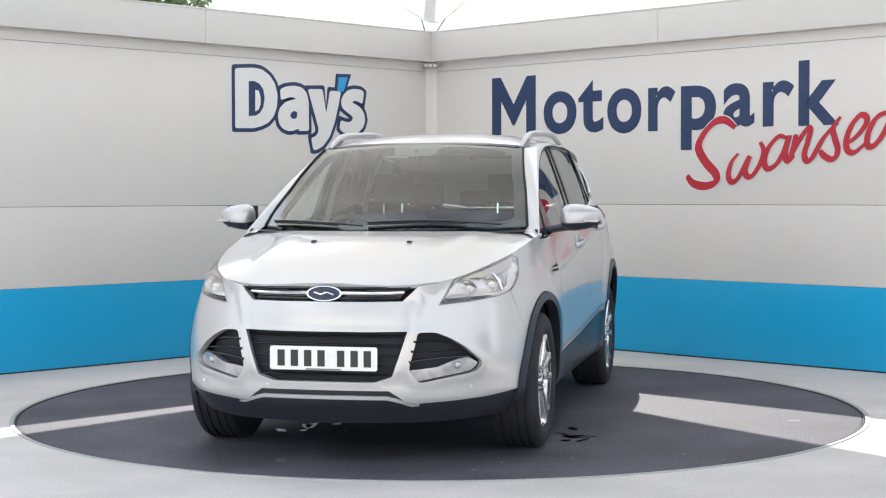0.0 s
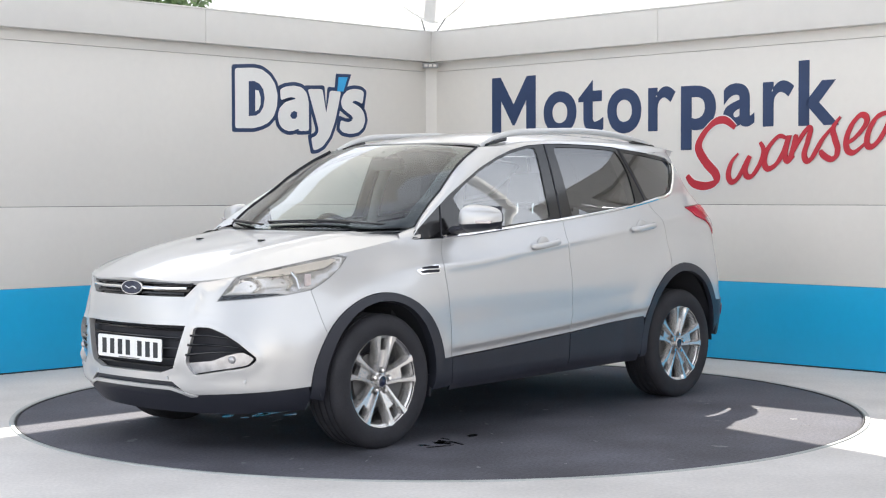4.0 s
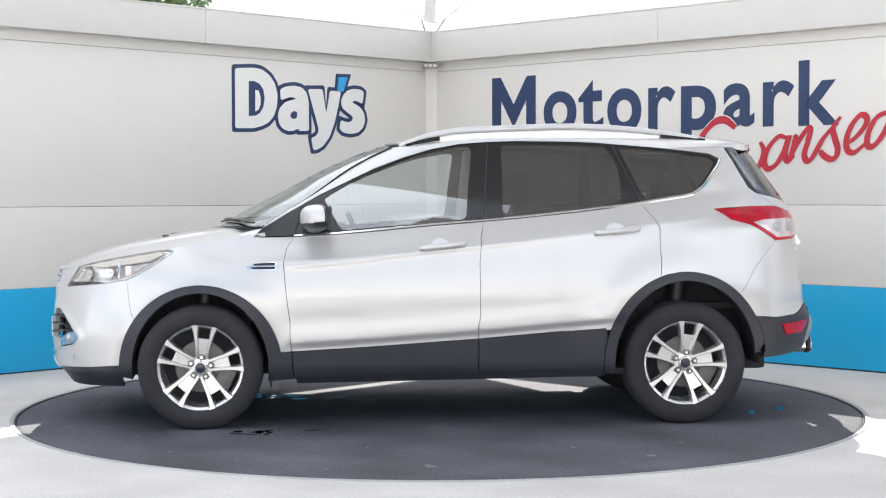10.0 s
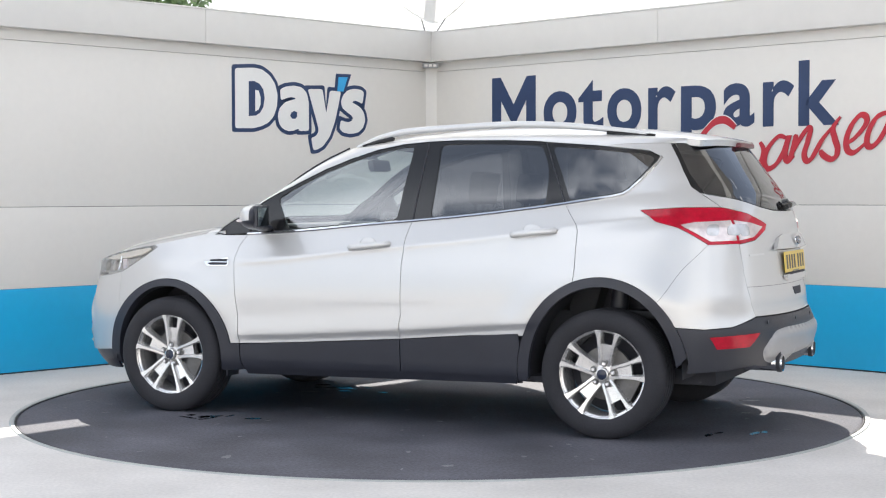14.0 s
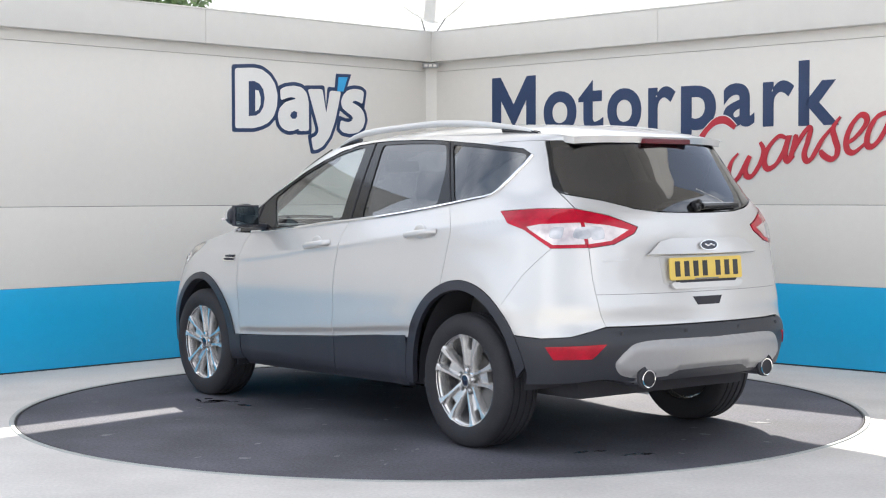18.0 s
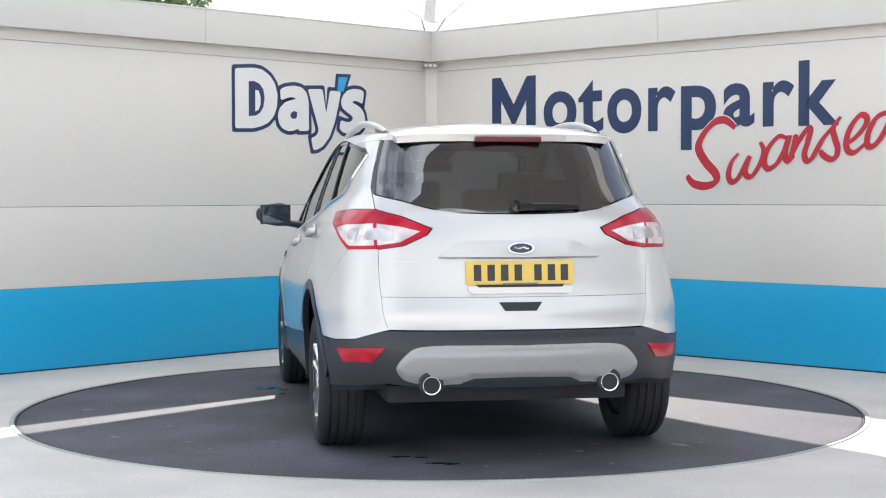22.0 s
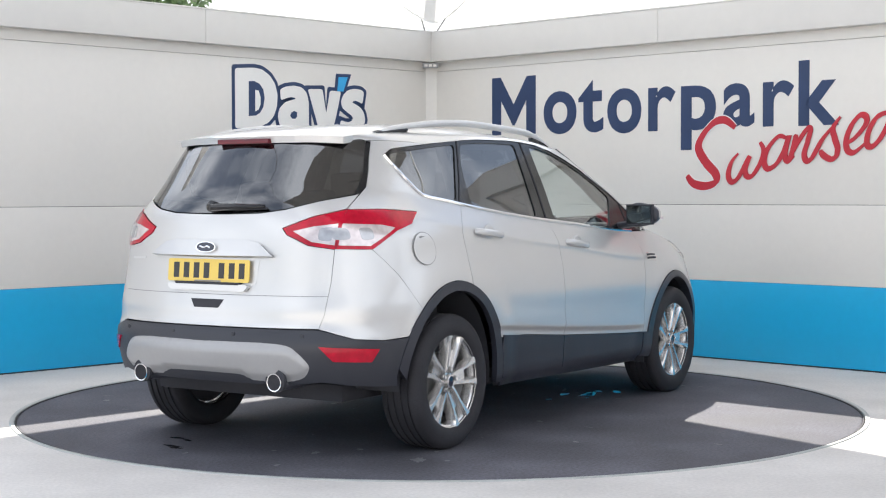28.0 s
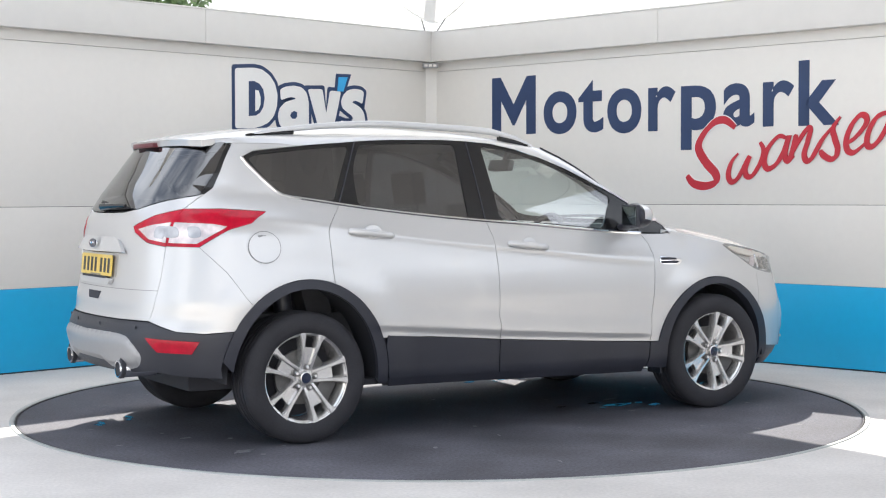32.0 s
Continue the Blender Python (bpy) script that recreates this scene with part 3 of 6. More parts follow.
hood_mid_z = lerp_of((2.3, 0.853), (2.255, 0.866), (2.15, 0.910), (1.98, 0.972), (1.77, 1.022), (1.64, 1.046), (1.43, 1.080), (1.31, 1.098), (1.0, 1.13))


def ease(t):
    t = np.clip(t, 0, 1)
    return t * t * (3 - 2 * t)


def tub(x, z):
    a = np.where(x > 0, nose_at(z), tail_at(z))
    p = np.where(x > 0, 7.8 - 2.0 * ease((z - 0.50) / 0.28), 10.5 + 2.5 * ease((z - 1.10) / 0.3))
    t = np.clip(np.abs(x) / a, 0, 1)
    return np.clip(1 - t**p, 0, 1) ** (1 / 2.3)


def low_crest(x):
    return 0.052 + np.interp(-np.asarray(x, float), [-0.937, -0.564, 0.152, 0.885], [0.422, 0.44, 0.487, 0.547])


def shoulder_crest(x):
    return belt(x) - np.interp(-np.asarray(x, float), [-0.95, -0.1, 0.5, 1.1, 1.6], [0.166, 0.142, 0.128, 0.12, 0.13])


def hood_edge_y(x):
    return 0.92 * tub(x, np.full_like(x, 0.80)) * hood_edge_k(x)


def half(x, z):
    """Half width of the body at x, z."""
    x, z = np.asarray(x, float), np.asarray(z, float)
    zb = belt(x)
    low = (wide(np.minimum(z, zb)) + shoulder(np.minimum(z - zb, 0))) * tub(x, z)
    # flared arches
    rr = np.sqrt(((x + 1.313) / 0.462) ** 2 + ((z - 0.338) / 0.512) ** 2)
    rf = np.sqrt(((x - 1.374) / 0.445) ** 2 + ((z - 0.338) / 0.452) ** 2)
    low = low + 0.016 * ease((1.40 - rr) / 0.36) * ease((1.16 - z) / 0.2) + 0.011 * ease((1.34 - rf) / 0.3) * ease((0.97 - z) / 0.12)
    # crest low on the doors, undercut towards the cladding
    zc = low_crest(x)
    k = ease((0.98 - x) / 0.2) * ease((x + 1.02) / 0.2)
    low = low + k * 0.011 * np.where(z > zc, ease((0.135 - (z - zc)) / 0.135), ease((0.034 - (zc - z)) / 0.034))
    # shoulder crest through the door handles
    zs = shoulder_crest(x)
    k = ease((1.02 - x) / 0.25) * ease((x + 1.75) / 0.35)
    low = low + k * 0.006 * np.where(z > zs, np.exp(-(((z - zs) / 0.055) ** 2)), np.exp(-(((z - zs) / 0.017) ** 2)))
    d = np.maximum(z - zb, 0)
    g = 1 - 0.085 * np.clip((-x - 0.75) / 0.85, 0, 2) ** 2
    low = np.where(z > zb, low * g + (np.where(z > zb, -0.30 * d - 0.14 * d * d, 0)), low * np.where(z > zb - 0.25, 1 - (1 - g) * ease((z - zb + 0.25) / 0.25), 1))
    # front wings roll over to the edge of the bonnet
    ze, ye = hood_edge_z(x), hood_edge_y(x)
    tau = np.clip((z - 0.70) / np.maximum(ze - 0.70, 0.05), 0, 1)
    wing = ye + (np.maximum(low, ye) - ye) * np.clip(1 - tau**2.6, 0, 1) ** 0.55
    k = ease((x - 0.95) / 0.3)
    return np.where((x > 0.95) & (z > 0.70), low * (1 - k) + wing * k, low)


# the way round the body in plan: s = 0 at the nose, growing to the left
_ph = np.linspace(0, math.pi, 1500)
_lo, _hi = np.zeros(1500), np.full(1500, 1.6)
for _ in range(40):
    _m = (_lo + _hi) / 2
    _x, _y = _m * 2.25 * np.cos(_ph), _m * 0.92 * np.sin(_ph)
    _in = _y < 0.92 * np.clip(1 - np.clip(np.abs(_x) / np.where(_x > 0, 2.26, 2.17), 0, 1) ** np.where(_x > 0, 6.0, 10.5), 0, 1) ** (1 / 2.3)
    _in |= (_y < 1e-9) & (np.abs(_x) < np.where(_x > 0, 2.26, 2.17))
    _lo, _hi = np.where(_in, _m, _lo), np.where(_in, _hi, _m)
_s = np.concatenate([[0], np.cumsum(np.hypot(np.diff(_lo * 2.25 * np.cos(_ph)), np.diff(_lo * 0.92 * np.sin(_ph))))])
S_END = _s[-1]


def skin(sz, out=0.0):
    """Points of the skin at (s, z), pushed out by so many metres in plan. s < 0 and s > S_END run on over the centre line."""
    sz = np.asarray(sz, float)
    s, z = sz[:, 0], sz[:, 1]
    side = np.where((s < 0) | (s > S_END), -1.0, 1.0)
    s = np.abs(s)
    s = np.where(s > S_END, 2 * S_END - s, s)
    ph = np.interp(s, _s, _ph)
    c, n = np.cos(ph) * 2.25, np.sin(ph) * 0.92
    lo, hi = np.full(len(s), 0.2), np.full(len(s), 1.5)
    for _ in range(27):
        m = (lo + hi) / 2
        x = m * c
        inside = (m * n < half(x, z)) & (np.abs(x) < np.where(x > 0, nose_at(z), tail_at(z)))
        lo, hi = np.where(inside, m, lo), np.where(inside, hi, m)
    p = np.stack([lo * c, side * lo * n, z], -1)
    if out:
        v = np.stack([p[:, 0] / 2.25**2 * np.abs(p[:, 0] / 2.25) ** 3, p[:, 1] / 0.92**2], -1)
        v /= np.linalg.norm(v, axis=1)[:, None] + 1e-9
        p[:, :2] += v * out
    return p


@functools.lru_cache(None)
def s_of(x, y, z):
    """s for a point given by (x, None, z) on the flank or (None, y, z) on the nose (y, None first) or tail."""
    if y is None:
        y = float(half(x, z))
        return float(np.interp(math.atan2(y / 0.92, x / 2.25), _ph, _s))
    rear = x == "tail"
    lo, hi = 0.6, float((tail_at if rear else nose_at)(z))
    for _ in range(25):
        m = (lo + hi) / 2
        if half(-m if rear else m, z) > abs(y):
            lo = m
        else:
            hi = m
    s = float(np.interp(math.atan2(abs(y) / 0.92, (-lo if rear else lo) / 2.25), _ph, _s))
    return (2 * S_END - s if rear else -s) if y < 0 else s


# ---- car materials ----
M["silver"] = mat("silver_paint", (0.548, 0.545, 0.54), 0.33, metal=0.45, coat=0.8, coatr=0.03, vary=0.012, grain=900, stain=2.5)
M["clad"] = mat("black_cladding", (0.026, 0.028, 0.038), 0.36, vary=0.12, grain=220, stain=3, bump=0.05, spec=0.4)
# same plastic as the cladding; how light falls on the rear is in its tone
M["cladshade"] = mat("black_cladding_shaded", (0.022, 0.024, 0.033), 0.42, vary=0.08, grain=220, stain=3, bump=0.1)
M["gloss"] = mat("gloss_black", (0.012, 0.012, 0.013), 0.12, vary=0.05)
M["rubber"] = mat("tyre_rubber", (0.021, 0.021, 0.026), 0.8, vary=0.2, grain=120, stain=6, bump=0.1)
# dark colour that stands for shade in gaps, openings and the underside
M["void"] = mat("dark_void", (0.036, 0.037, 0.045), 0.9)
M["alloy"] = mat("alloy_silver", (0.72, 0.71, 0.70), 0.26, metal=0.8, coat=0.3, vary=0.04, grain=90, stain=6)
M["chrome"] = mat("chrome", (0.82, 0.82, 0.82), 0.08, metal=1.0, vary=0.01)
# dark green tint paints the dim reflection into the mirror's own colour
M["mirrordark"] = mat("mirror_glass", (0.16, 0.19, 0.19), 0.03, metal=1.0, vary=0.01)
M["satin"] = mat("satin_silver", (0.56, 0.56, 0.56), 0.38, metal=0.5, vary=0.03)
M["insert"] = mat("bumper_grey", (0.34, 0.34, 0.345), 0.4, metal=0.3, vary=0.03)
M["disc"] = mat("brake_steel", (0.13, 0.127, 0.124), 0.45, metal=0.6, vary=0.15, grain=80, stain=9)
M["cloth"] = mat("seat_cloth", (0.035, 0.036, 0.04), 0.9, vary=0.15, grain=200, stain=8, bump=0.2)
M["trimdark"] = mat("dash_plastic", (0.03, 0.03, 0.032), 0.6, vary=0.08, grain=160, stain=4)
M["liner"] = mat("headliner", (0.42, 0.41, 0.39), 0.9, vary=0.04)
M["yellow"] = mat("plate_yellow", (0.70, 0.50, 0.10), 0.35, vary=0.03)
M["platewhite"] = mat("plate_white", (0.82, 0.82, 0.80), 0.35, vary=0.02)
M["ink"] = mat("plate_ink", (0.02, 0.02, 0.022), 0.4)
M["badgeblue"] = mat("badge_blue", (0.008, 0.014, 0.04), 0.25, coat=0.3)
M["redlens"] = mat("red_lens", (0.40, 0.002, 0.020), 0.14, coat=0.25, vary=0.2, grain=45, stain=12, spec=0.25)
M["darkred"] = mat("brake_red", (0.10, 0.004, 0.012), 0.3, vary=0.05)
M["foglens"] = mat("fog_lens", (0.42, 0.42, 0.43), 0.2, metal=0.5, coat=0.8, vary=0.2, grain=30, stain=14)
M["clearlens"] = mat("clear_lens", (0.60, 0.53, 0.53), 0.16, metal=0.3, coat=0.8, vary=0.2, grain=40, stain=12)
M["beige"] = mat("lamp_beige", (0.60, 0.55, 0.48), 0.35, coat=0.4, vary=0.05)
M["bowl"] = mat("lamp_bowl", (0.66, 0.645, 0.62), 0.24, metal=0.6, coat=0.5, vary=0.06, grain=30, stain=9)
M["reflector"] = mat("lamp_reflector", (0.62, 0.60, 0.57), 0.2, metal=0.9, vary=0.05, grain=60, stain=20)


def glass_mat(name, tint, f0=0.08, rough=0.0):
    m = bpy.data.materials.new(name)
    m.use_nodes = True
    n, l = m.node_tree.nodes, m.node_tree.links
    n.remove(n["Principled BSDF"])
    tr, gl, mx, fr, pw, rg = n.new("ShaderNodeBsdfTransparent"), n.new("ShaderNodeBsdfGlossy"), n.new("ShaderNodeMixShader"), n.new("ShaderNodeLayerWeight"), n.new("ShaderNodeMath"), n.new("ShaderNodeMapRange")
    tr.inputs[0].default_value, gl.inputs["Roughness"].default_value, fr.inputs[0].default_value = (*tint, 1), rough, 0.5
    pw.operation, pw.inputs[1].default_value, rg.inputs[3].default_value = "POWER", 4.0, f0
    l.new(fr.outputs["Facing"], pw.inputs[0]), l.new(pw.outputs[0], rg.inputs[0]), l.new(rg.outputs[0], mx.inputs[0]), l.new(tr.outputs[0], mx.inputs[1]), l.new(gl.outputs[0], mx.inputs[2])
    l.new(mx.outputs[0], n["Material Output"].inputs[0])
    return m


M["glass"] = glass_mat("window_glass", (0.90, 0.96, 0.95), 0.25)
M["tint"] = glass_mat("privacy_glass", (0.085, 0.088, 0.10), 0.19)
M["wind"] = glass_mat("windscreen_glass", (0.78, 0.86, 0.84), 0.06)
M["lens"] = glass_mat("lamp_glass", (0.95, 0.95, 0.95), 0.05)

car = tagged(new("car"), "silver compact SUV with black lower cladding, roof rails and alloy wheels", "car")


def off(d):
    return lambda q: skin(q, d)


def clad_z(x):
    return float(np.interp(-x, [-0.937, -0.564, 0.152, 0.885], [0.422, 0.44, 0.487, 0.547]))


HUB_F, HUB_R, HUB_Z = 1.374, -1.313, 0.338


def arch(front, outer, a0, a1, n=28):
    """Points (x, z) along a wheel arch, angles in degrees from straight ahead."""
    cx, a, b = (HUB_F, 0.445, 0.452) if front else (HUB_R, 0.462, 0.512)
    if not outer:
        a, b = (0.372, 0.410) if front else (0.400, 0.462)
    return [(cx + a * math.cos(radians(a0 + (a1 - a0) * k / n)), HUB_Z + b * math.sin(radians(a0 + (a1 - a0) * k / n))) for k in range(n + 1)]


GAP_A = [(0.862, 1.051), (0.903, 0.989), (0.919, 0.896), (0.904, 0.74), (0.884, 0.584), (0.875, 0.426)]
GAP_B = [(-0.19, 1.137), (-0.169, 1.048), (-0.159, 0.892), (-0.159, 0.674), (-0.162, 0.612), (-0.149, 0.559), (-0.152, 0.487)]
GAP_C = [(-1.08, 1.229), (-1.136, 1.154), (-1.171, 1.092), (-1.168, 0.857), (-1.165, 0.823)]
DLO_TOP = [(1.086, 1.052), (1.037, 1.099), (0.88, 1.193), (0.723, 1.283), (0.571, 1.356), (0.412, 1.431), (0.253, 1.491), (0.094, 1.539), (-0.065, 1.568), (-0.225, 1.58),
           (-0.384, 1.585), (-0.703, 1.581), (-0.863, 1.573), (-1.183, 1.547), (-1.503, 1.511), (-1.562, 1.494)]
DLO_REAR = [(-1.567, 1.48), (-1.544, 1.44), (-1.48, 1.365), (-1.417, 1.303), (-1.385, 1.283)]
BELT = [(x, float(belt(x))) for x in (-1.33, -1.2, -1.08, -0.92, -0.687, -0.452, -0.19, 0.095, 0.408, 0.627, 0.862, 1.0, 1.086)]


def skinned(pts):
    return [X(*q) for q in pts]


def on(x, z, out=0.0):
    """The 3D point of the left flank at x, z."""
    p = skin(np.array([X(x, z)]), out)[0]
    return Vector(p)


def on_end(y, z, rear=False, out=0.0):
    p = skin(np.array([(B if rear else F)(y, z)]), out)[0]
    return Vector(p)


def between(pts, x0, x1):
    return [q for q in pts if min(x0, x1) - 1e-6 <= q[0] <= max(x0, x1) + 1e-6]


HEAD = [(2.147, 0.767), (2.115, 0.82), (2.06, 0.889)] + [(x, float(hood_edge_z(x)) + 0.0025) for x in (1.99, 1.92, 1.85, 1.77, 1.69, 1.62)] + [(1.56, 0.9815), (1.522, 0.972), (1.59, 0.92), (1.66, 0.878), (1.72, 0.845), (1.78, 0.818), (1.9, 0.795), (2.05, 0.778)]
hood_sides = [(x, float(hood_edge_y(np.array(x)))) for x in (2.12, 2.06, 1.95, 1.85, 1.7, 1.5, 1.3, 1.15, 1.07, 1.02)]


def hood_map(q):
    x, y = q[:, 0], np.abs(q[:, 1])
    zc, ze, ye = hood_mid_z(x), hood_edge_z(x), hood_edge_y(x)
    dy = y - 0.40 - 0.10 * (2.2 - x)
    ridge = 0.011 * np.where(dy > 0, np.exp(-((dy / 0.035) ** 2)), np.exp(-((dy / 0.09) ** 2))) * np.clip((2.2 - x) / 0.3, 0, 1) * np.clip((x - 1.15) / 0.3, 0, 1)
    return np.stack([x, q[:, 1], zc - (zc - ze) * np.clip(y / ye, 0, 1.05) ** 2.4 + ridge], -1)


def nose_x(y, z):
    return float(on_end(max(y, 0.002), z).x)


hood_front = [(nose_x(y, 0.86) - 0.004, y) for y in (0.0, 0.1, 0.2, 0.3, 0.38, 0.43)]
hood_rear = [(1.36 - 0.34 * (y / 0.775) ** 2, y) for y in (0.76, 0.70, 0.6, 0.45, 0.3, 0.15, 0.0)]
half_hood = hood_front + hood_sides + hood_rear
patch("bonnet", hood_map, half_hood + [(x, -y) for x, y in reversed(half_hood) if y > 1e-4], M["silver"], car, gap=0.0015, step=0.035, depth=0.02)

roof_z = lerp_of((0.4, 1.568), (0.33, 1.583), (0.2, 1.606), (0.0, 1.628), (-0.4, 1.647), (-0.8, 1.652), (-1.2, 1.646), (-1.5, 1.634), (-1.7, 1.615), (-1.8, 1.598), (-1.92, 1.566))
ROOF_Y = lerp_of((0.4, 0.585), (0.0, 0.60), (-0.6, 0.60), (-1.2, 0.585), (-1.6, 0.55), (-1.9, 0.53))


crown = lerp_of((0.4, 0.0), (0.2, 0.004), (-0.2, 0.018), (-0.6, 0.022), (-1.0, 0.018), (-1.4, 0.006), (-1.62, -0.004), (-1.92, -0.010))


def roof_map(q):
    x, y = q[:, 0], np.abs(q[:, 1])
    return np.stack([x, q[:, 1], roof_z(x) + crown(x) * (1 - (y / ROOF_Y(x)) ** 2) - 0.042 * (y / ROOF_Y(x)) ** 2.6], -1)


def roof_row(x):
    return float(ROOF_Y(np.array(x)))


xs = [0.2, 0.05, -0.2, -0.5, -0.8, -1.1, -1.4, -1.6]
half_roof = [(0.33 - 0.13 * (y / 0.595) ** 2, y) for y in (0.0, 0.15, 0.3, 0.45, 0.55)] + [(x, roof_row(x)) for x in xs] + [(-1.6, y) for y in (0.45, 0.3, 0.15, 0.0)]
patch("roof", roof_map, half_roof + [(x, -y) for x, y in reversed(half_roof) if y > 1e-4], M["silver"], car, step=0.06, gap=0.0)
patch("headliner", lambda q: roof_map(q) - [0, 0, 0.035], inset(half_roof + [(x, -y) for x, y in reversed(half_roof) if y > 1e-4], 0.02), M["liner"], car, step=0.12, depth=0, label="pale grey fabric headliner")
tail_edge = [(-1.862 + 0.115 * (y / 0.53) ** 2.6, y) for y in (0.535, 0.45, 0.3, 0.15, 0.0)]
half_sp = [(-1.6, 0.0), (-1.6, 0.2), (-1.6, 0.4), (-1.6, roof_row(-1.6)), (-1.7, roof_row(-1.7))] + tail_edge
spoiler = patch("roof_spoiler", roof_map, half_sp + [(x, -y) for x, y in reversed(half_sp) if y > 1e-4], M["silver"], car, gap=0.002, step=0.05, depth=0.035)

CREASE = [X(x, float(shoulder_crest(x)) + k) for x in np.arange(-1.75, 0.99, 0.03) for k in (-0.045, -0.03, -0.02, -0.013, -0.006, 0.0, 0.008, 0.018, 0.03, 0.045)]
CREASE += [X(x, float(low_crest(x)) + k) for x in np.arange(-0.9, 0.96, 0.025) for k in (-0.04, -0.027, -0.02, -0.013, -0.006, 0.0, 0.012, 0.03, 0.055, 0.085, 0.12)]
DOOR = {}
for mir in (1, -1):
    # front door and rear door, each with its cladding
    top = between(BELT[::-1], 0.862, -0.19)
    fd = patch("front_door", skin, skinned(GAP_A[::-1] + top[1:-1] + GAP_B) + skinned([(x, clad_z(x)) for x in (0.1, 0.4, 0.7)]), M["silver"], car, gap=0.0016, mirror=mir, lines=CREASE)
    patch("door_cladding", off(0.006), skinned([(x, clad_z(x)) for x in (0.875, 0.6, 0.3, 0.0, -0.152)] + [(-0.15, 0.30), (0.3, 0.29), (0.857, 0.28)]), M["clad"], fd, gap=0.003, mirror=mir, label="black plastic door cladding")
    rd = patch("rear_door", skin, skinned(GAP_B[::-1] + between(BELT[::-1], -0.20, -1.07) + GAP_C + arch(False, True, 71.3, 22, 16)[1:]) + skinned([(x, clad_z(x)) for x in (-0.6, -0.4)]),
               M["silver"], car, gap=0.0016, mirror=mir, lines=CREASE)
    patch("door_cladding", off(0.006), skinned([(x, clad_z(x)) for x in (-0.152, -0.4, -0.6, -0.86)] + arch(False, True, 20, 0, 5)[1:] + [(-0.845, 0.305), (-0.5, 0.305), (-0.15, 0.30)]),
          M["clad"], rd, gap=0.003, mirror=mir, label="black plastic door cladding")
    DOOR["front_door", mir], DOOR["rear_door", mir] = fd, rd
    patch("sill", off(-0.004), skinned([(0.857, 0.284), (0.3, 0.293), (-0.15, 0.303), (-0.5, 0.308), (-0.845, 0.31), (-0.84, 0.268), (0.0, 0.256), (0.85, 0.245)]), M["clad"], car, mirror=mir, gap=0.001)
    # front wing, quarter panel, bumper corner
    patch("front_wing", skin, skinned(GAP_A + [(0.937, 0.424)] + arch(True, True, 168, 36, 30)[1:] + [(1.78, 0.817), (1.72, 0.845), (1.66, 0.878), (1.59, 0.92), (1.522, 0.972), (1.558, 0.9835)]
          + [(x, float(hood_edge_z(x)) + 0.0025) for x in (1.53, 1.47, 1.41, 1.35, 1.28, 1.2, 1.15, 1.1)] + [(1.09, 1.05), (1.0, 1.05)]), M["silver"], car, gap=0.0016, mirror=mir, step=0.04)
    quarter = patch("quarter_panel", skin, skinned(GAP_C[::-1] + BELT[0:2][::-1] + DLO_REAR[::-1] + [(-1.5, 1.513), (-1.35, 1.529), (-1.25, 1.541), (-1.35, 1.55), (-1.5, 1.553), (-1.6, 1.553)])
          + [B(0.60, 1.535), B(0.622, 1.46), B(0.64, 1.40), B(0.658, 1.32), B(0.657, 1.26), B(0.656, 1.213)] + skinned([(-1.72, 1.213), (-1.6, 1.206), (-1.495, 1.199), (-1.585, 1.14), (-1.70, 1.11), (-1.80, 1.055), (-1.853, 1.02), (-1.74, 0.90), (-1.615, 0.725)]
          + arch(False, True, 130.8, 72, 16)[1:]), M["silver"], car, gap=0.0016, mirror=mir, step=0.04, lines=CREASE)
    patch("bumper_corner", skin, skinned([(-1.853, 1.02)]) + [B(0.656, 1.024), B(0.653, 0.87), B(0.638, 0.711), B(0.618, 0.647)] + skinned([(-1.97, 0.60), (-1.85, 0.59), (-1.706, 0.60)]) + skinned(arch(False, True, 148, 130.8, 6)[1:] + [(-1.74, 0.90)]),
          M["silver"], car, gap=0.0002, mirror=mir, step=0.04)
    # black arches
    patch("front_arch_trim", off(0.008), skinned(arch(True, True, -6, 168, 40) + [(0.937, 0.424), (0.876, 0.424), (0.857, 0.275), (0.99, 0.262)] + arch(True, False, 190, -9, 40)), M["clad"], car, gap=0.001, depth=0.05, mirror=mir, step=0.04)
    patch("rear_arch_trim", off(0.006), skinned(arch(False, True, 0, 168, 40) + arch(False, False, 174, -3, 40) + [(-0.90, 0.29), (-0.848, 0.29)]), M["clad"], car, gap=0.001, depth=0.03, mirror=mir, step=0.04)

# front bumper, with its openings
fog = [(0.429, 0.645), (0.509, 0.645), (0.575, 0.615), (0.634, 0.574), (0.708, 0.497), (0.678, 0.456), (0.55, 0.432), (0.435, 0.41), (0.392, 0.472), (0.424, 0.602)]
FOG = [F(y, z) for y, z in rounded(fog, 0.022, 3)]
low_grille = [(0.0, 0.648), (0.2, 0.648), (0.385, 0.65), (0.352, 0.54), (0.32, 0.44), (0.24, 0.414), (0.0, 0.414)]
LOW = both([F(max(y, 0.0001), z) if y else (0.0, z) for y, z in low_grille])
bump = [(0.0, 0.786), F(0.2, 0.786), F(0.365, 0.788), F(0.435, 0.857)] + skinned([(2.14, 0.868), (2.064, 0.891), (2.115, 0.82), (2.147, 0.767), (2.05, 0.778), (1.9, 0.795), (1.78, 0.817)]
       + arch(True, True, 36, 5, 12) + [(1.82, 0.352), (2.0, 0.335)]) + [F(0.5, 0.318), F(0.43, 0.312), F(0.385, 0.32), F(0.31, 0.374), F(0.15, 0.375), (0.0, 0.375)]
_fog, _low = np.array(dense(FOG, 0.012)), np.array(dense(LOW, 0.012))
_cheek = np.array(dense([F(0.435, 0.80), F(0.405, 0.72), F(0.40, 0.655), F(0.365, 0.53), F(0.348, 0.46)], 0.012, False))


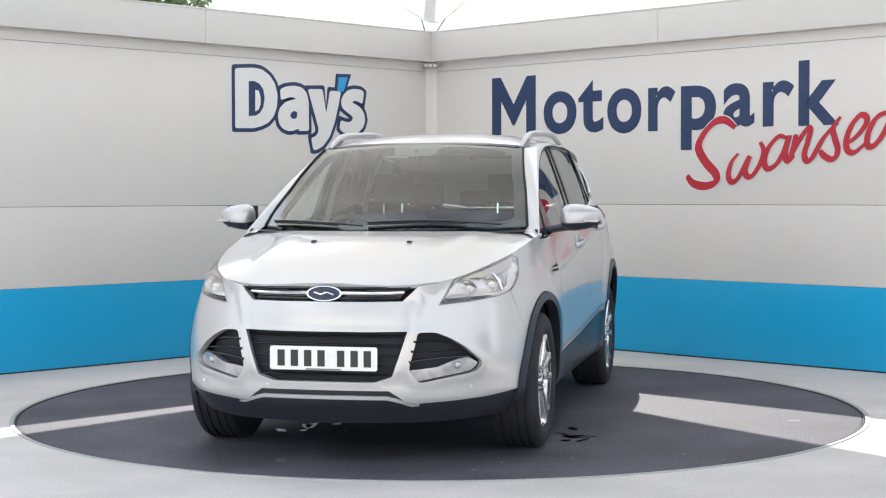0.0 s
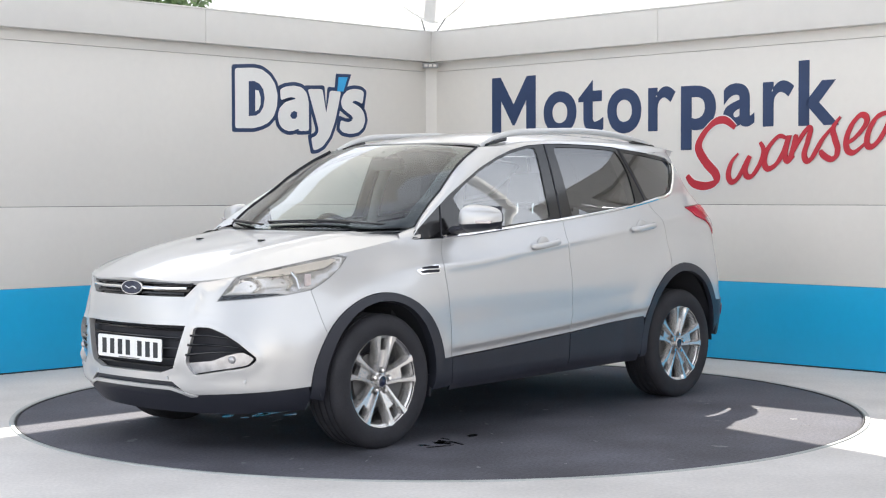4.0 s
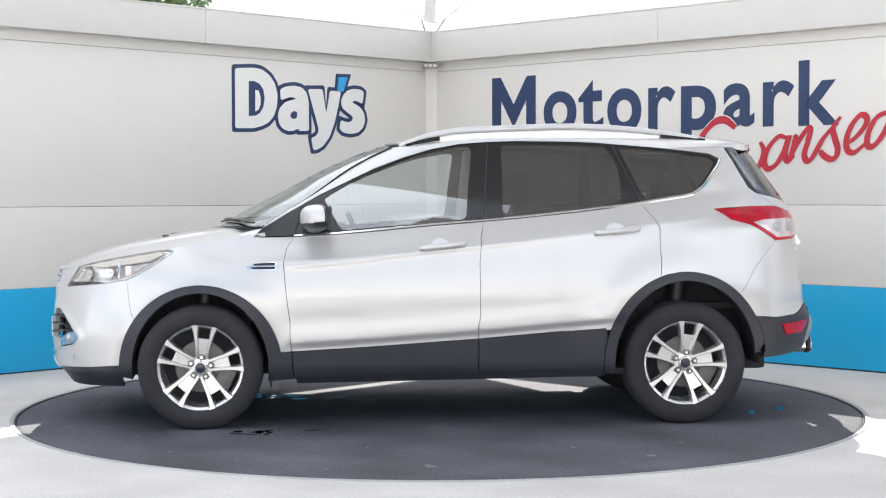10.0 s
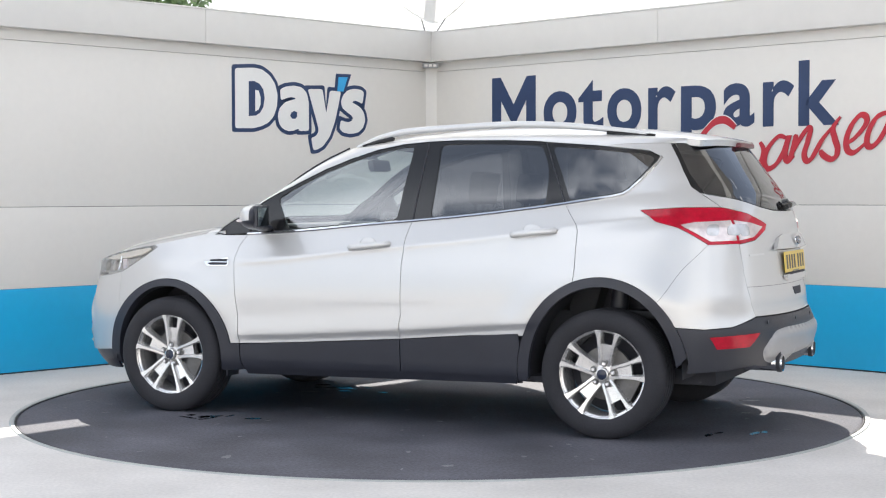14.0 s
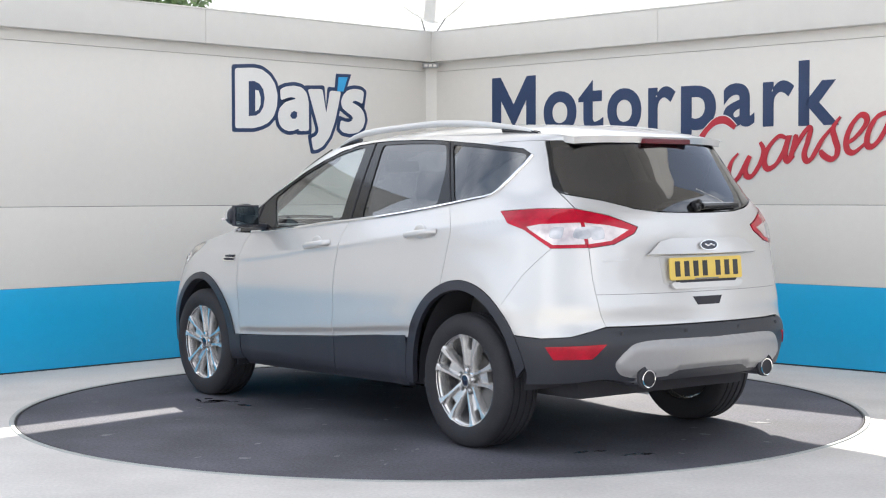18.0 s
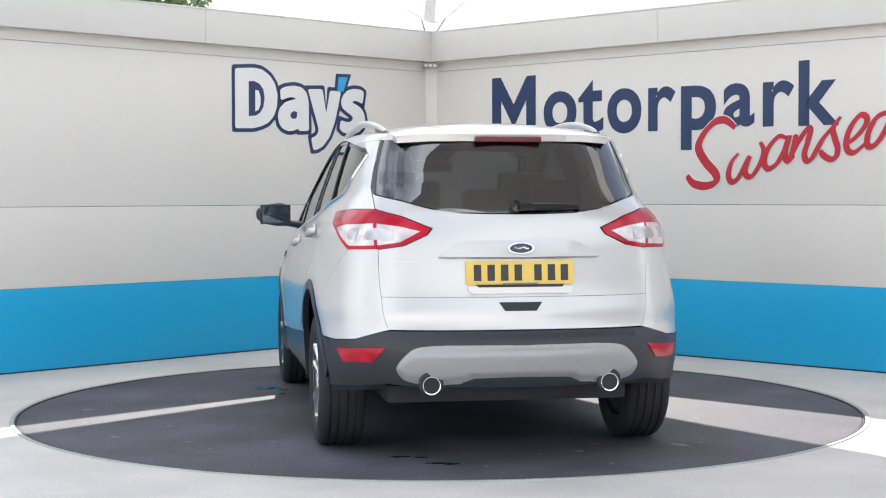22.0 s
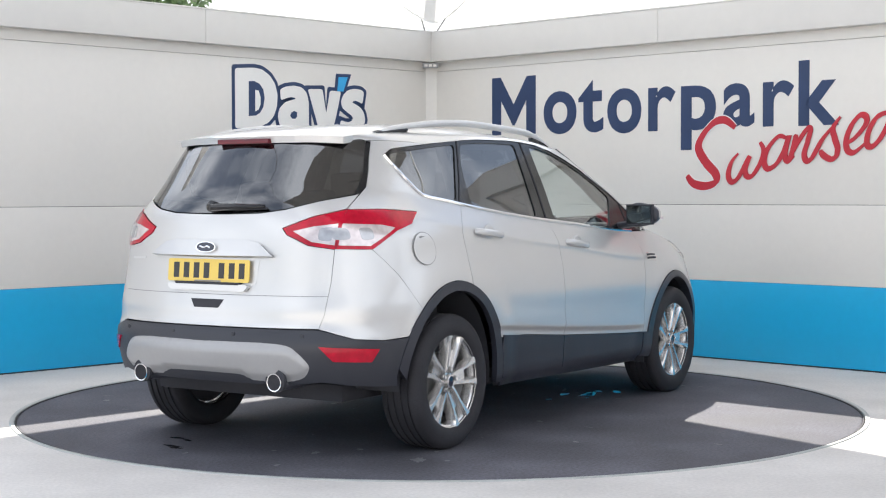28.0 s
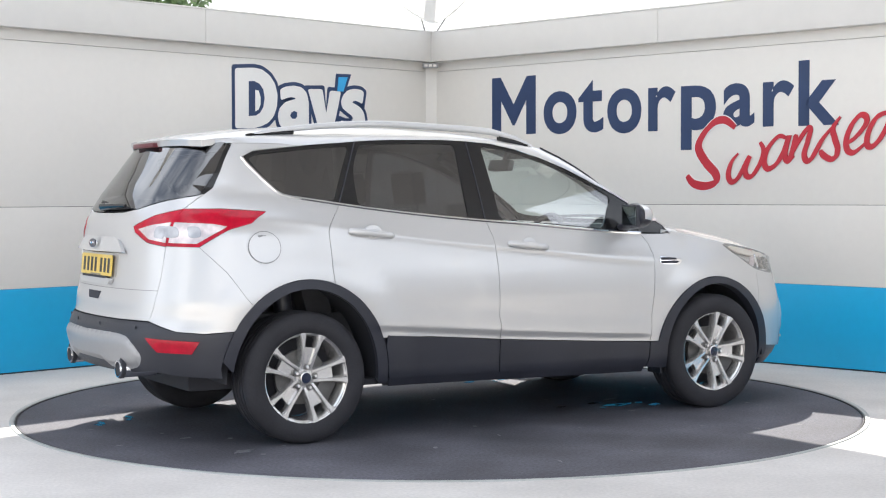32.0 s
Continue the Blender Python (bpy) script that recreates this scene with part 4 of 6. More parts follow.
def bumper_map(q):
    """The nose, drawn out along the rims of the openings and the ridge between them."""
    a = np.stack([np.abs(q[:, 0]), q[:, 1]], -1)
    d = [np.min(np.linalg.norm(p[:, None] - c[None], axis=2), axis=1) for p, c in ((a, _fog), (q, _low), (a, _cheek))]
    k = 0.010 * np.exp(-((d[0] / 0.03) ** 2)) + 0.004 * np.exp(-((d[1] / 0.02) ** 2)) + 0.009 * np.exp(-((d[2] / 0.026) ** 2))
    base, one = skin(q), skin(q, 0.01)
    return base + (one - base) * (k / 0.01)[:, None]


bumper = patch("front_bumper", bumper_map, both(bump), M["silver"], car, holes=[inset(LOW, 0.0), FOG, [(-s, z) for s, z in FOG]], gap=0.0003, step=0.024, depth=0.03)
patch("front_valance", off(-0.012), both([(0.0, 0.385), F(0.31, 0.385), F(0.39, 0.325)] + skinned([(2.0, 0.34), (1.83, 0.356), (1.80, 0.30), (1.80, 0.23)]) + [F(0.5, 0.215), (0.0, 0.21)]), M["clad"], car, step=0.05, label="black plastic lower valance")
patch("skid_trim", off(0.008), both([(0.0, 0.350), F(0.15, 0.350), F(0.295, 0.349), F(0.335, 0.338), F(0.40, 0.312), F(0.435, 0.303), F(0.40, 0.299), F(0.335, 0.322), F(0.295, 0.332), F(0.15, 0.333), (0.0, 0.333)]), M["satin"], car, step=0.03, depth=0.014, label="silver skid plate edging")
grille = patch("lower_grille", off(-0.055), inset(LOW, -0.03), M["void"], bumper, depth=0, label="black lower grille")
for z in (0.625, 0.585, 0.535, 0.485, 0.445):
    bm = bmesh.new()
    w = float(np.interp(z, [0.414, 0.44, 0.65], [0.24, 0.325, 0.388])) + 0.01
    tube(bm, [on_end(y, z, out=-0.03) for y in np.linspace(-w, w, 17) if abs(y) > 1e-3], 0.011, 8, flat=(Vector((0, 0, 1)), 0.55))
    part("bar", bm, M["gloss"], grille)
# upper grille
up = [(0.0, 0.862), F(0.2, 0.862), F(0.42, 0.86), F(0.36, 0.784), F(0.2, 0.782), (0.0, 0.782)]
upper = patch("upper_grille", off(-0.04), both(up), M["gloss"], car, depth=0, label="black upper grille with chrome bars")
for mir in (1, -1):
    bm = bmesh.new()
    tube(bm, [on_end(y, z, out=-0.004) * 1.0 for y, z in ((0.085, 0.8255), (0.2, 0.8255), (0.3, 0.826), (0.375, 0.829))], [0.009, 0.009, 0.009, 0.007], 8)
    bmesh.ops.scale(bm, vec=(1, mir, 1), verts=bm.verts)
    bmesh.ops.recalc_face_normals(bm, faces=bm.faces)
    part("chrome_bar", bm, M["chrome"], upper, "chrome bar")
    for z, k in ((0.848, 0.41), (0.8, 0.36)):
        bm = bmesh.new()
        tube(bm, [on_end(y, z, out=-0.018) for y in (0.02, 0.1, 0.2, 0.3, k)], 0.008, 6)
        bmesh.ops.scale(bm, vec=(1, mir, 1), verts=bm.verts)
        bmesh.ops.recalc_face_normals(bm, faces=bm.faces)
        part("bar", bm, M["gloss"], upper)


def badge(m, w, h, parent):
    b = None
    for nm, k, lo, hi, mt in (("badge", 1.0, 0.0, 0.008, "chrome"), ("badge_face", 0.88, 0.007, 0.011, "badgeblue")):
        bm = bmesh.new()
        prism(bm, [(w * k * math.cos(a) * (1.0), h * k * math.sin(a)) for a in np.linspace(0, 2 * math.pi, 37)[:-1]], lo, hi, m)
        b = part(nm, bm, M[mt], b or parent, "" if b else "dark blue oval badge with a chrome rim")
    # plain pale stroke in place of the maker's lettering
    bm = bmesh.new()
    tube(bm, [m @ Vector((x, 0.12 * h * math.sin(x / w * 9), 0.011)) for x in np.linspace(-w * 0.55, w * 0.55, 15)], 0.0045, 6)
    part("stroke", bm, M["chrome"], b)


nose_m = Matrix(((0, 0, 1, 2.252), (1, 0, 0, 0), (0, 1, 0, 0.823), (0, 0, 0, 1)))
badge(nose_m @ pose(0, 0, 0, -8), 0.086, 0.036, upper)
tail_m = Matrix(((0, 0, -1, -2.147), (-1, 0, 0, 0), (0, 1, 0, 1.029), (0, 0, 0, 1)))
badge(tail_m @ pose(0, 0, 0, -6), 0.062, 0.026, car)


def plate(m, face, parent, label):
    """A number plate with plain bars where its characters stand. Local: x along, y up, z out."""
    ob = part("number_plate", prism(bmesh.new(), rounded([(-0.26, -0.0555), (0.26, -0.0555), (0.26, 0.0555), (-0.26, 0.0555)], 0.012), 0.0, 0.005, m), M[face], parent, label)
    for x in (-0.205, -0.14, -0.075, -0.010, 0.085, 0.15, 0.213):
        part("bar", prism(bmesh.new(), [(x - 0.018, -0.038), (x + 0.018, -0.038), (x + 0.018, 0.038), (x - 0.018, 0.038)], 0.005, 0.0058, m), M["ink"], ob, smooth=False)
    part("bar", prism(bmesh.new(), [(-0.085, -0.0545), (0.085, -0.0545), (0.085, -0.0475), (-0.085, -0.0475)], 0.005, 0.0058, m), M["jointgrey"], ob, smooth=False)
    return ob


plate(Matrix(((0, 0, 1, 2.274), (1, 0, 0, 0), (0, 1, 0, 0.523), (0, 0, 0, 1))), "platewhite", car, "white front number plate with dark bars")
plate(Matrix(((0, 0, -1, -2.132), (-1, 0, 0, 0), (0, 1, 0, 0.914), (0, 0, 0, 1))) @ pose(0, 0, 0, -5), "yellow", car, "yellow rear number plate with dark bars")

def patch_free(mir):
    """Small upright lamp block behind the divider."""
    q = on(1.775, 0.865, -0.014)
    return box_bm((-0.018, -0.006, -0.03), (0.018, 0.006, 0.03), Matrix.Translation((q.x, q.y * mir, q.z)) @ pose(0, 0, 0, 0, 0, -14 * mir), 0.005)


# fog lamps and side intakes
for mir in (1, -1):
    intake = patch("side_intake", off(-0.07), inset(FOG, -0.03), M["void"], bumper, depth=0, mirror=mir)
    patch("fog_lamp", off(-0.012), [F(y, z) for y, z in rounded([(0.398, 0.470), (0.46, 0.478), (0.53, 0.485), (0.60, 0.515), (0.66, 0.530), (0.704, 0.497), (0.676, 0.459), (0.55, 0.435), (0.436, 0.413)], 0.016, 3)], M["foglens"], intake, mirror=mir, gap=0.003, depth=0.03, label="clear fog lamp lens")
    bm = bmesh.new()
    q = on_end(0.62, 0.49, out=-0.018)
    bmesh.ops.create_uvsphere(bm, u_segments=16, v_segments=8, radius=0.02, matrix=Matrix.Translation((q.x, q.y * mir, q.z)))
    part("bulb_cover", bm, M["foglens"], intake)
    for y0, z0, y1, z1 in ((0.412, 0.603, 0.60, 0.592), (0.402, 0.558, 0.645, 0.548), (0.394, 0.508, 0.66, 0.528)):
        bm = bmesh.new()
        tube(bm, [on_end(y0 + (y1 - y0) * k / 6, z0 + (z1 - z0) * k / 6 + 0.006 * math.sin(k / 6 * 3), out=-0.012 if k else 0.010) for k in range(7)], [0.012, 0.011, 0.010, 0.010, 0.009, 0.008, 0.006], 8, flat=(Vector((0, 0, 1)), 0.6))
        bmesh.ops.scale(bm, vec=(1, mir, 1), verts=bm.verts)
        bmesh.ops.recalc_face_normals(bm, faces=bm.faces)
        part("slat", bm, M["gloss"], intake)
    # head lamp: bowl, dark rim, reflectors, clear lens
    outline = skinned(HEAD)
    lamp = patch("headlight", off(0.0005), outline, M["lens"], car, gap=0.002, depth=0.0, mirror=mir, step=0.03, label="clear swept-back headlight with chrome reflectors")
    lamp.visible_shadow = False

    def bowl_map(q, deep=0.034, lift=0.0):
        edge = np.array(dense(outline, 0.006))
        d = np.min(np.linalg.norm(q[:, None] - edge[None], axis=2), axis=1)
        k = -0.003 - deep * ease(d / 0.035) + lift
        base, one = skin(q), skin(q, 0.01)
        return base + (one - base) * (k / 0.01)[:, None]

    patch("bowl", bowl_map, outline, M["bowl"], lamp, depth=0, mirror=mir, step=0.02)
    patch("rim", off(-0.0005), outline, M["jointgrey"], lamp, holes=[inset(outline, 0.004)], depth=0.003, mirror=mir, step=0.03, label="thin grey lamp rim")
    patch("upper_panel", lambda q: bowl_map(q, 0.012), skinned([(2.03, 0.887), (1.92, 0.913), (1.80, 0.935), (1.69, 0.953), (1.60, 0.966), (1.58, 0.958), (1.66, 0.922), (1.78, 0.902), (1.9, 0.886)]), M["beige"], lamp, gap=0.001, depth=0.01, mirror=mir, step=0.03, label="warm beige lamp surround")
    patch("lower_edge", off(-0.001), skinned([(2.147, 0.768), (2.136, 0.797), (2.05, 0.803), (1.95, 0.806), (1.91, 0.802), (1.89, 0.7975), (2.05, 0.78)]), M["gloss"], lamp, gap=0.001, depth=0.02, mirror=mir)
    for x, z, rx, rz in ((2.025, 0.843, 0.062, 0.030), (1.895, 0.856, 0.056, 0.033)):
        q = on(x, z, -0.016)
        n = Vector((q.x / 5.06 * 3, q.y / 0.85, 0)).normalized()
        m = Matrix.Translation((q.x, q.y * mir, q.z)) @ Vector((n.x, n.y * mir, 0)).to_track_quat("Z", "Y").to_matrix().to_4x4()
        bm = bmesh.new()
        lathe(bm, [(1.0, -0.004), (0.93, -0.008), (0.75, -0.018), (0.5, -0.026), (0.2, -0.031), (0.12, -0.028), (0.10, -0.014), (0.001, -0.010)], 8, m @ pose(0, 0, 0, -8) @ Matrix.Diagonal((rx * 1.02, rz * 1.28, 1, 1)))
        part("reflector", bm, M["reflector"], lamp)
    bm = bmesh.new()
    tube(bm, [(lambda q: Vector((q.x, q.y * mir, q.z)))(on(x, z, -0.012)) for x, z in ((1.835, 0.905), (1.822, 0.87), (1.825, 0.825))], [0.007, 0.011, 0.008], 8)
    part("divider", bm, M["chrome"], lamp)
    part("side_lamp", patch_free(mir), M["clearlens"], lamp)

# tailgate and what is on it
GLASS_LOW = [(0.645, 1.285), (0.54, 1.256), (0.4, 1.215), (0.27, 1.198), (0.13, 1.194)]
gate = [(S_END, 0.647), B(0.3, 0.647), B(0.618, 0.647), B(0.638, 0.711), B(0.653, 0.87), B(0.655, 1.022), B(0.54, 1.040), B(0.43, 1.092), B(0.406, 1.123), B(0.542, 1.18), B(0.655, 1.213), B(0.655, 1.29)]
gate += [B(y, z - 0.004) for y, z in GLASS_LOW] + [(S_END, 1.189)]
tailgate = patch("tailgate", skin, both_rear(gate), M["silver"], car, gap=0.0016, step=0.04)
rg = [(S_END, 1.194)] + [B(y, z) for y, z in GLASS_LOW[::-1]] + [B(0.628, 1.40), B(0.594, 1.52), B(0.578, 1.556), B(0.5, 1.562), B(0.3, 1.57), (S_END, 1.574)]
patch("rear_window", off(-0.004), both_rear(rg), M["tint"], tailgate, depth=0.0, step=0.06, label="dark tinted rear window").visible_shadow = False
for mir in (1, -1):
    patch("window_trim", off(-0.002), [B(0.582, 1.552), B(0.598, 1.545), B(0.622, 1.46), B(0.64, 1.40), B(0.661, 1.32), B(0.656, 1.283), B(0.645, 1.285), B(0.627, 1.40)], M["gloss"], tailgate, gap=0.002, mirror=mir)
    outer = [(-1.495, 1.199), (-1.60, 1.206), (-1.72, 1.213)]
    tail = patch("tail_light", off(0.006), skinned(outer) + [B(0.656, 1.213), B(0.656, 1.115), B(0.656, 1.024)] + skinned([(-1.853, 1.02), (-1.80, 1.055), (-1.70, 1.11), (-1.585, 1.14)]), M["redlens"], car, gap=0.0012, mirror=mir, label="red and clear wraparound tail light")
    patch("clear_lens", off(0.010), [B(0.662, 1.148), B(0.662, 1.040)] + skinned([(-1.862, 1.036), (-1.81, 1.068), (-1.735, 1.110), (-1.71, 1.126), (-1.78, 1.140)]), M["clearlens"], tail, gap=0.002, mirror=mir, depth=0.006, label="clear lens")
    inner = patch("tail_light", off(0.006), [B(0.655, 1.213), B(0.542, 1.18), B(0.406, 1.123), B(0.43, 1.092), B(0.54, 1.040), B(0.655, 1.022)], M["redlens"], tailgate, gap=0.0012, mirror=mir, label="inner red and clear tail light")
    patch("clear_lens", off(0.010), [B(0.65, 1.148), B(0.55, 1.134), B(0.452, 1.110), B(0.548, 1.056), B(0.65, 1.040)], M["clearlens"], inner, gap=0.002, mirror=mir, depth=0.006, label="clear lens")
    for x in (-1.84, -1.93):
        patch("bulb_cover", off(0.0116), skinned(rounded([(x, 1.124), (x - 0.055, 1.127), (x - 0.055, 1.066), (x, 1.070)], 0.018, 3)), M["foglens"], tail, mirror=mir, depth=0.002, step=0.03)
    patch("bulb_cover", off(0.0116), [B(*q) for q in rounded([(0.635, 1.130), (0.575, 1.124), (0.575, 1.066), (0.635, 1.060)], 0.018, 3)], M["foglens"], inner, mirror=mir, depth=0.002, step=0.03)


# handle bar over the plate, recess, slot, lettering bar, third brake light
bar = both_rear([(S_END, 1.066), B(0.22, 1.066), B(0.30, 1.052), B(0.345, 1.02), B(0.388, 0.991), B(0.2, 0.989), (S_END, 0.988)])
patch("tailgate_bar", lambda q: skin(q, 0.0) - np.stack([0.012 + 0.30 * np.clip(1.066 - q[:, 1], 0, 1), 0 * q[:, 0], 0 * q[:, 0]], -1), bar, M["silver"], tailgate, depth=0.024, step=0.05)
patch("plate_recess", off(0.002), both_rear([(S_END, 0.985), B(0.30, 0.985), B(0.285, 0.85), B(0.25, 0.832), (S_END, 0.83)]), M["silver"], tailgate, depth=0.004, step=0.05)
# the slot is not cut: its inner shade is a flat dark patch
patch("release_slot", off(0.003), both_rear([(S_END, 0.776), B(0.103, 0.776), B(0.075, 0.735), (S_END, 0.735)]), M["void"], tailgate, depth=0.003, step=0.05)
# the crease's shade, painted as a thin grey strip on the flat skin
patch("crease_shade", off(0.001), both_rear([(S_END, 0.8015), B(0.3, 0.8015), B(0.645, 0.8015), B(0.645, 0.7985), B(0.3, 0.7985), (S_END, 0.7985)]), M["jointgrey"], tailgate, depth=0.0, step=0.06)
patch("lettering_bar", off(0.004), [B(0.60, 0.968), B(0.47, 0.972), B(0.47, 0.962), B(0.60, 0.958)], M["satin"], tailgate, depth=0.004)
m5 = Matrix(((0, 0, -1, -2.140), (-1, 0, 0, 0), (0, 1, 0, 0.838), (0, 0, 0, 1))) @ pose(0, 0, 0, -5)
part("plate_ledge", prism(bmesh.new(), rounded([(-0.255, 0.0), (-0.235, -0.022), (0.235, -0.022), (0.255, 0.0), (0.25, 0.012), (-0.25, 0.012)], 0.012), -0.012, 0.010, m5), M["silver"], tailgate)
part("plate_gap", prism(bmesh.new(), [(-0.20, 0.008), (0.20, 0.008), (0.21, 0.021), (-0.21, 0.021)], -0.012, 0.0115, m5), M["void"], tailgate, smooth=False)
bm = box_bm((-1.872, -0.165, 1.538), (-1.80, 0.165, 1.563), None, 0.008)
part("brake_light", bm, M["darkred"], spoiler, "red high brake light")

# rear bumper: black, with a silver insert, reflectors and two tailpipes
rb = [(S_END, 0.644), B(0.3, 0.644), B(0.62, 0.643)] + skinned([(-1.97, 0.598), (-1.85, 0.588), (-1.708, 0.597)] + arch(False, True, 149, 172, 8) + [(-1.76, 0.36), (-1.95, 0.372)]) + [B(0.62, 0.392), B(0.5, 0.378), B(0.3, 0.375), (S_END, 0.375)]
rbump = patch("rear_bumper", off(0.004), both_rear(rb), M["cladshade"], car, gap=0.002, step=0.04, depth=0.04, label="black plastic rear bumper")
dif = [(S_END, 0.578), B(0.41, 0.58), B(0.508, 0.566), B(0.56, 0.515), B(0.592, 0.468), B(0.55, 0.405), B(0.42, 0.388), B(0.30, 0.393), (S_END, 0.397)]
dif_line = rounded(both_rear(dif), 0.045, 4)
_dif = np.array(dense(dif_line, 0.012))


def insert_map(q):
    """The silver insert: rounded edges, and a shallow recess low in the middle."""
    d = np.min(np.linalg.norm(q[:, None] - _dif[None], axis=2), axis=1)
    y = np.abs(skin(q)[:, 1])
    k = 0.002 + 0.024 * np.sqrt(ease(d / 0.05)) - 0.016 * ease((0.455 - q[:, 1]) / 0.016) * ease((0.235 + 0.9 * (0.45 - q[:, 1]) - y) / 0.03)
    base, one = skin(q), skin(q, 0.01)
    return base + (one - base) * (k / 0.01)[:, None]


patch("bumper_insert", insert_map, dif_line, M["insert"], rbump, step=0.02, depth=0.016, label="satin silver bumper insert")
for mir in (1, -1):
    patch("reflector", off(0.010), skinned([(-1.874, 0.549), (-2.086, 0.566), (-2.043, 0.494), (-1.905, 0.487)]), M["redlens"], rbump, mirror=mir, depth=0.008, label="red reflector")
    bm = bmesh.new()
    lathe(bm, [(0.0385, 0.16), (0.0385, 0.0), (0.043, -0.001), (0.0445, 0.006), (0.0445, 0.2)], 32, Matrix.Translation((-2.164, 0.428 * mir, 0.392)) @ pose(0, 0, 0, 0, 90, 0))
    pipe = part("tailpipe", bm, M["chrome"], car, "round chrome tailpipe")
    # flat dark discs paint the shade inside the pipe and round it
    bm = bmesh.new()
    lathe(bm, [(0.0385, 0.0), (0.001, 0.0)], 32, Matrix.Translation((-2.158, 0.428 * mir, 0.392)) @ pose(0, 0, 0, 0, -90, 0))
    part("bore", bm, M["rubber"], pipe)
    bm = bmesh.new()
    lathe(bm, [(0.057, 0.02), (0.057, 0.0), (0.001, 0.0)], 32, Matrix.Translation((-2.155, 0.428 * mir, 0.400)) @ pose(0, 0, 0, 0, 90, 0))
    part("pipe_recess_shade", bm, M["void"], rbump)
for y in (0.19, -0.19, 0.55, -0.55):
    bm = bmesh.new()
    q = on_end(y, 0.615, True, 0.005)
    lathe(bm, [(0.010, 0), (0.010, 0.003), (0.001, 0.004)], 14, Matrix.Translation(q) @ pose(0, 0, 0, 0, -90))
    part("parking_sensor", bm, M["cladshade"], rbump)
for y in (0.28, -0.28, 0.66, -0.66):
    q = on_end(y, 0.39 if abs(y) < 0.5 else 0.385, False, 0.001)
    bm = bmesh.new()
    lathe(bm, [(0.010, 0), (0.010, 0.003), (0.001, 0.004)], 14, Matrix.Translation(q) @ pose(0, 0, 0, 0, 90))
    part("parking_sensor", bm, M["satin"], bumper)

# ---- glasshouse ----
wind_x = lerp_of((1.05, 1.385), (1.08, 1.345), (1.11, 1.30), (1.216, 1.124), (1.301, 0.952), (1.396, 0.781), (1.478, 0.609), (1.546, 0.438), (1.58, 0.335), (1.61, 0.24))
wind_d = lerp_of((1.05, 0.30), (1.3, 0.24), (1.6, 0.15))


def wind_map(q, out=0.0):
    y, z = q[:, 0], q[:, 1]
    return np.stack([wind_x(z) - wind_d(z) * (y / 0.7) ** 2 + out * 0.5, y, z + out * 0.85], -1)


def wind_edge(t):
    return (0.738 + (0.598 - 0.738) * t ** 1.15, 1.112 + (1.548 - 1.112) * t)


we = [wind_edge(t) for t in np.linspace(0, 1, 9)]
wl2 = [(0.0, 1.095), (0.3, 1.098), (0.55, 1.104)] + we + [(0.45, 1.562), (0.25, 1.574), (0.0, 1.579)]
wfull = wl2 + [(-y, z) for y, z in reversed(wl2) if y > 1e-4]
wl3 = [(0.0, 1.125), (0.3, 1.127), (0.52, 1.133), (0.64, 1.152)] + [(y - 0.062, z) for y, z in we[1:-1]] + [(0.545, 1.515), (0.45, 1.550), (0.15, 1.563), (0.11, 1.505), (0.0, 1.505)]
wclear = wl3 + [(-y, z) for y, z in reversed(wl3) if y > 1e-4]
ws = patch("windscreen", wind_map, wfull, M["wind"], car, step=0.06, depth=0.0, gap=0.003)
ws.visible_shadow = False
patch("frit_band", lambda q: wind_map(q, -0.004), wfull, M["gloss"], ws, holes=[wclear], step=0.05, depth=0.0, label="black printed border of the windscreen")
for mir in (1, -1):
    seal = tube(bmesh.new(), [Vector(wind_map(np.array([(y * mir, z)]), 0.003)[0]) for y, z in we], 0.006, 6)
    part("windscreen_seal", seal, M["rubber"], ws, "black rubber windscreen seal")
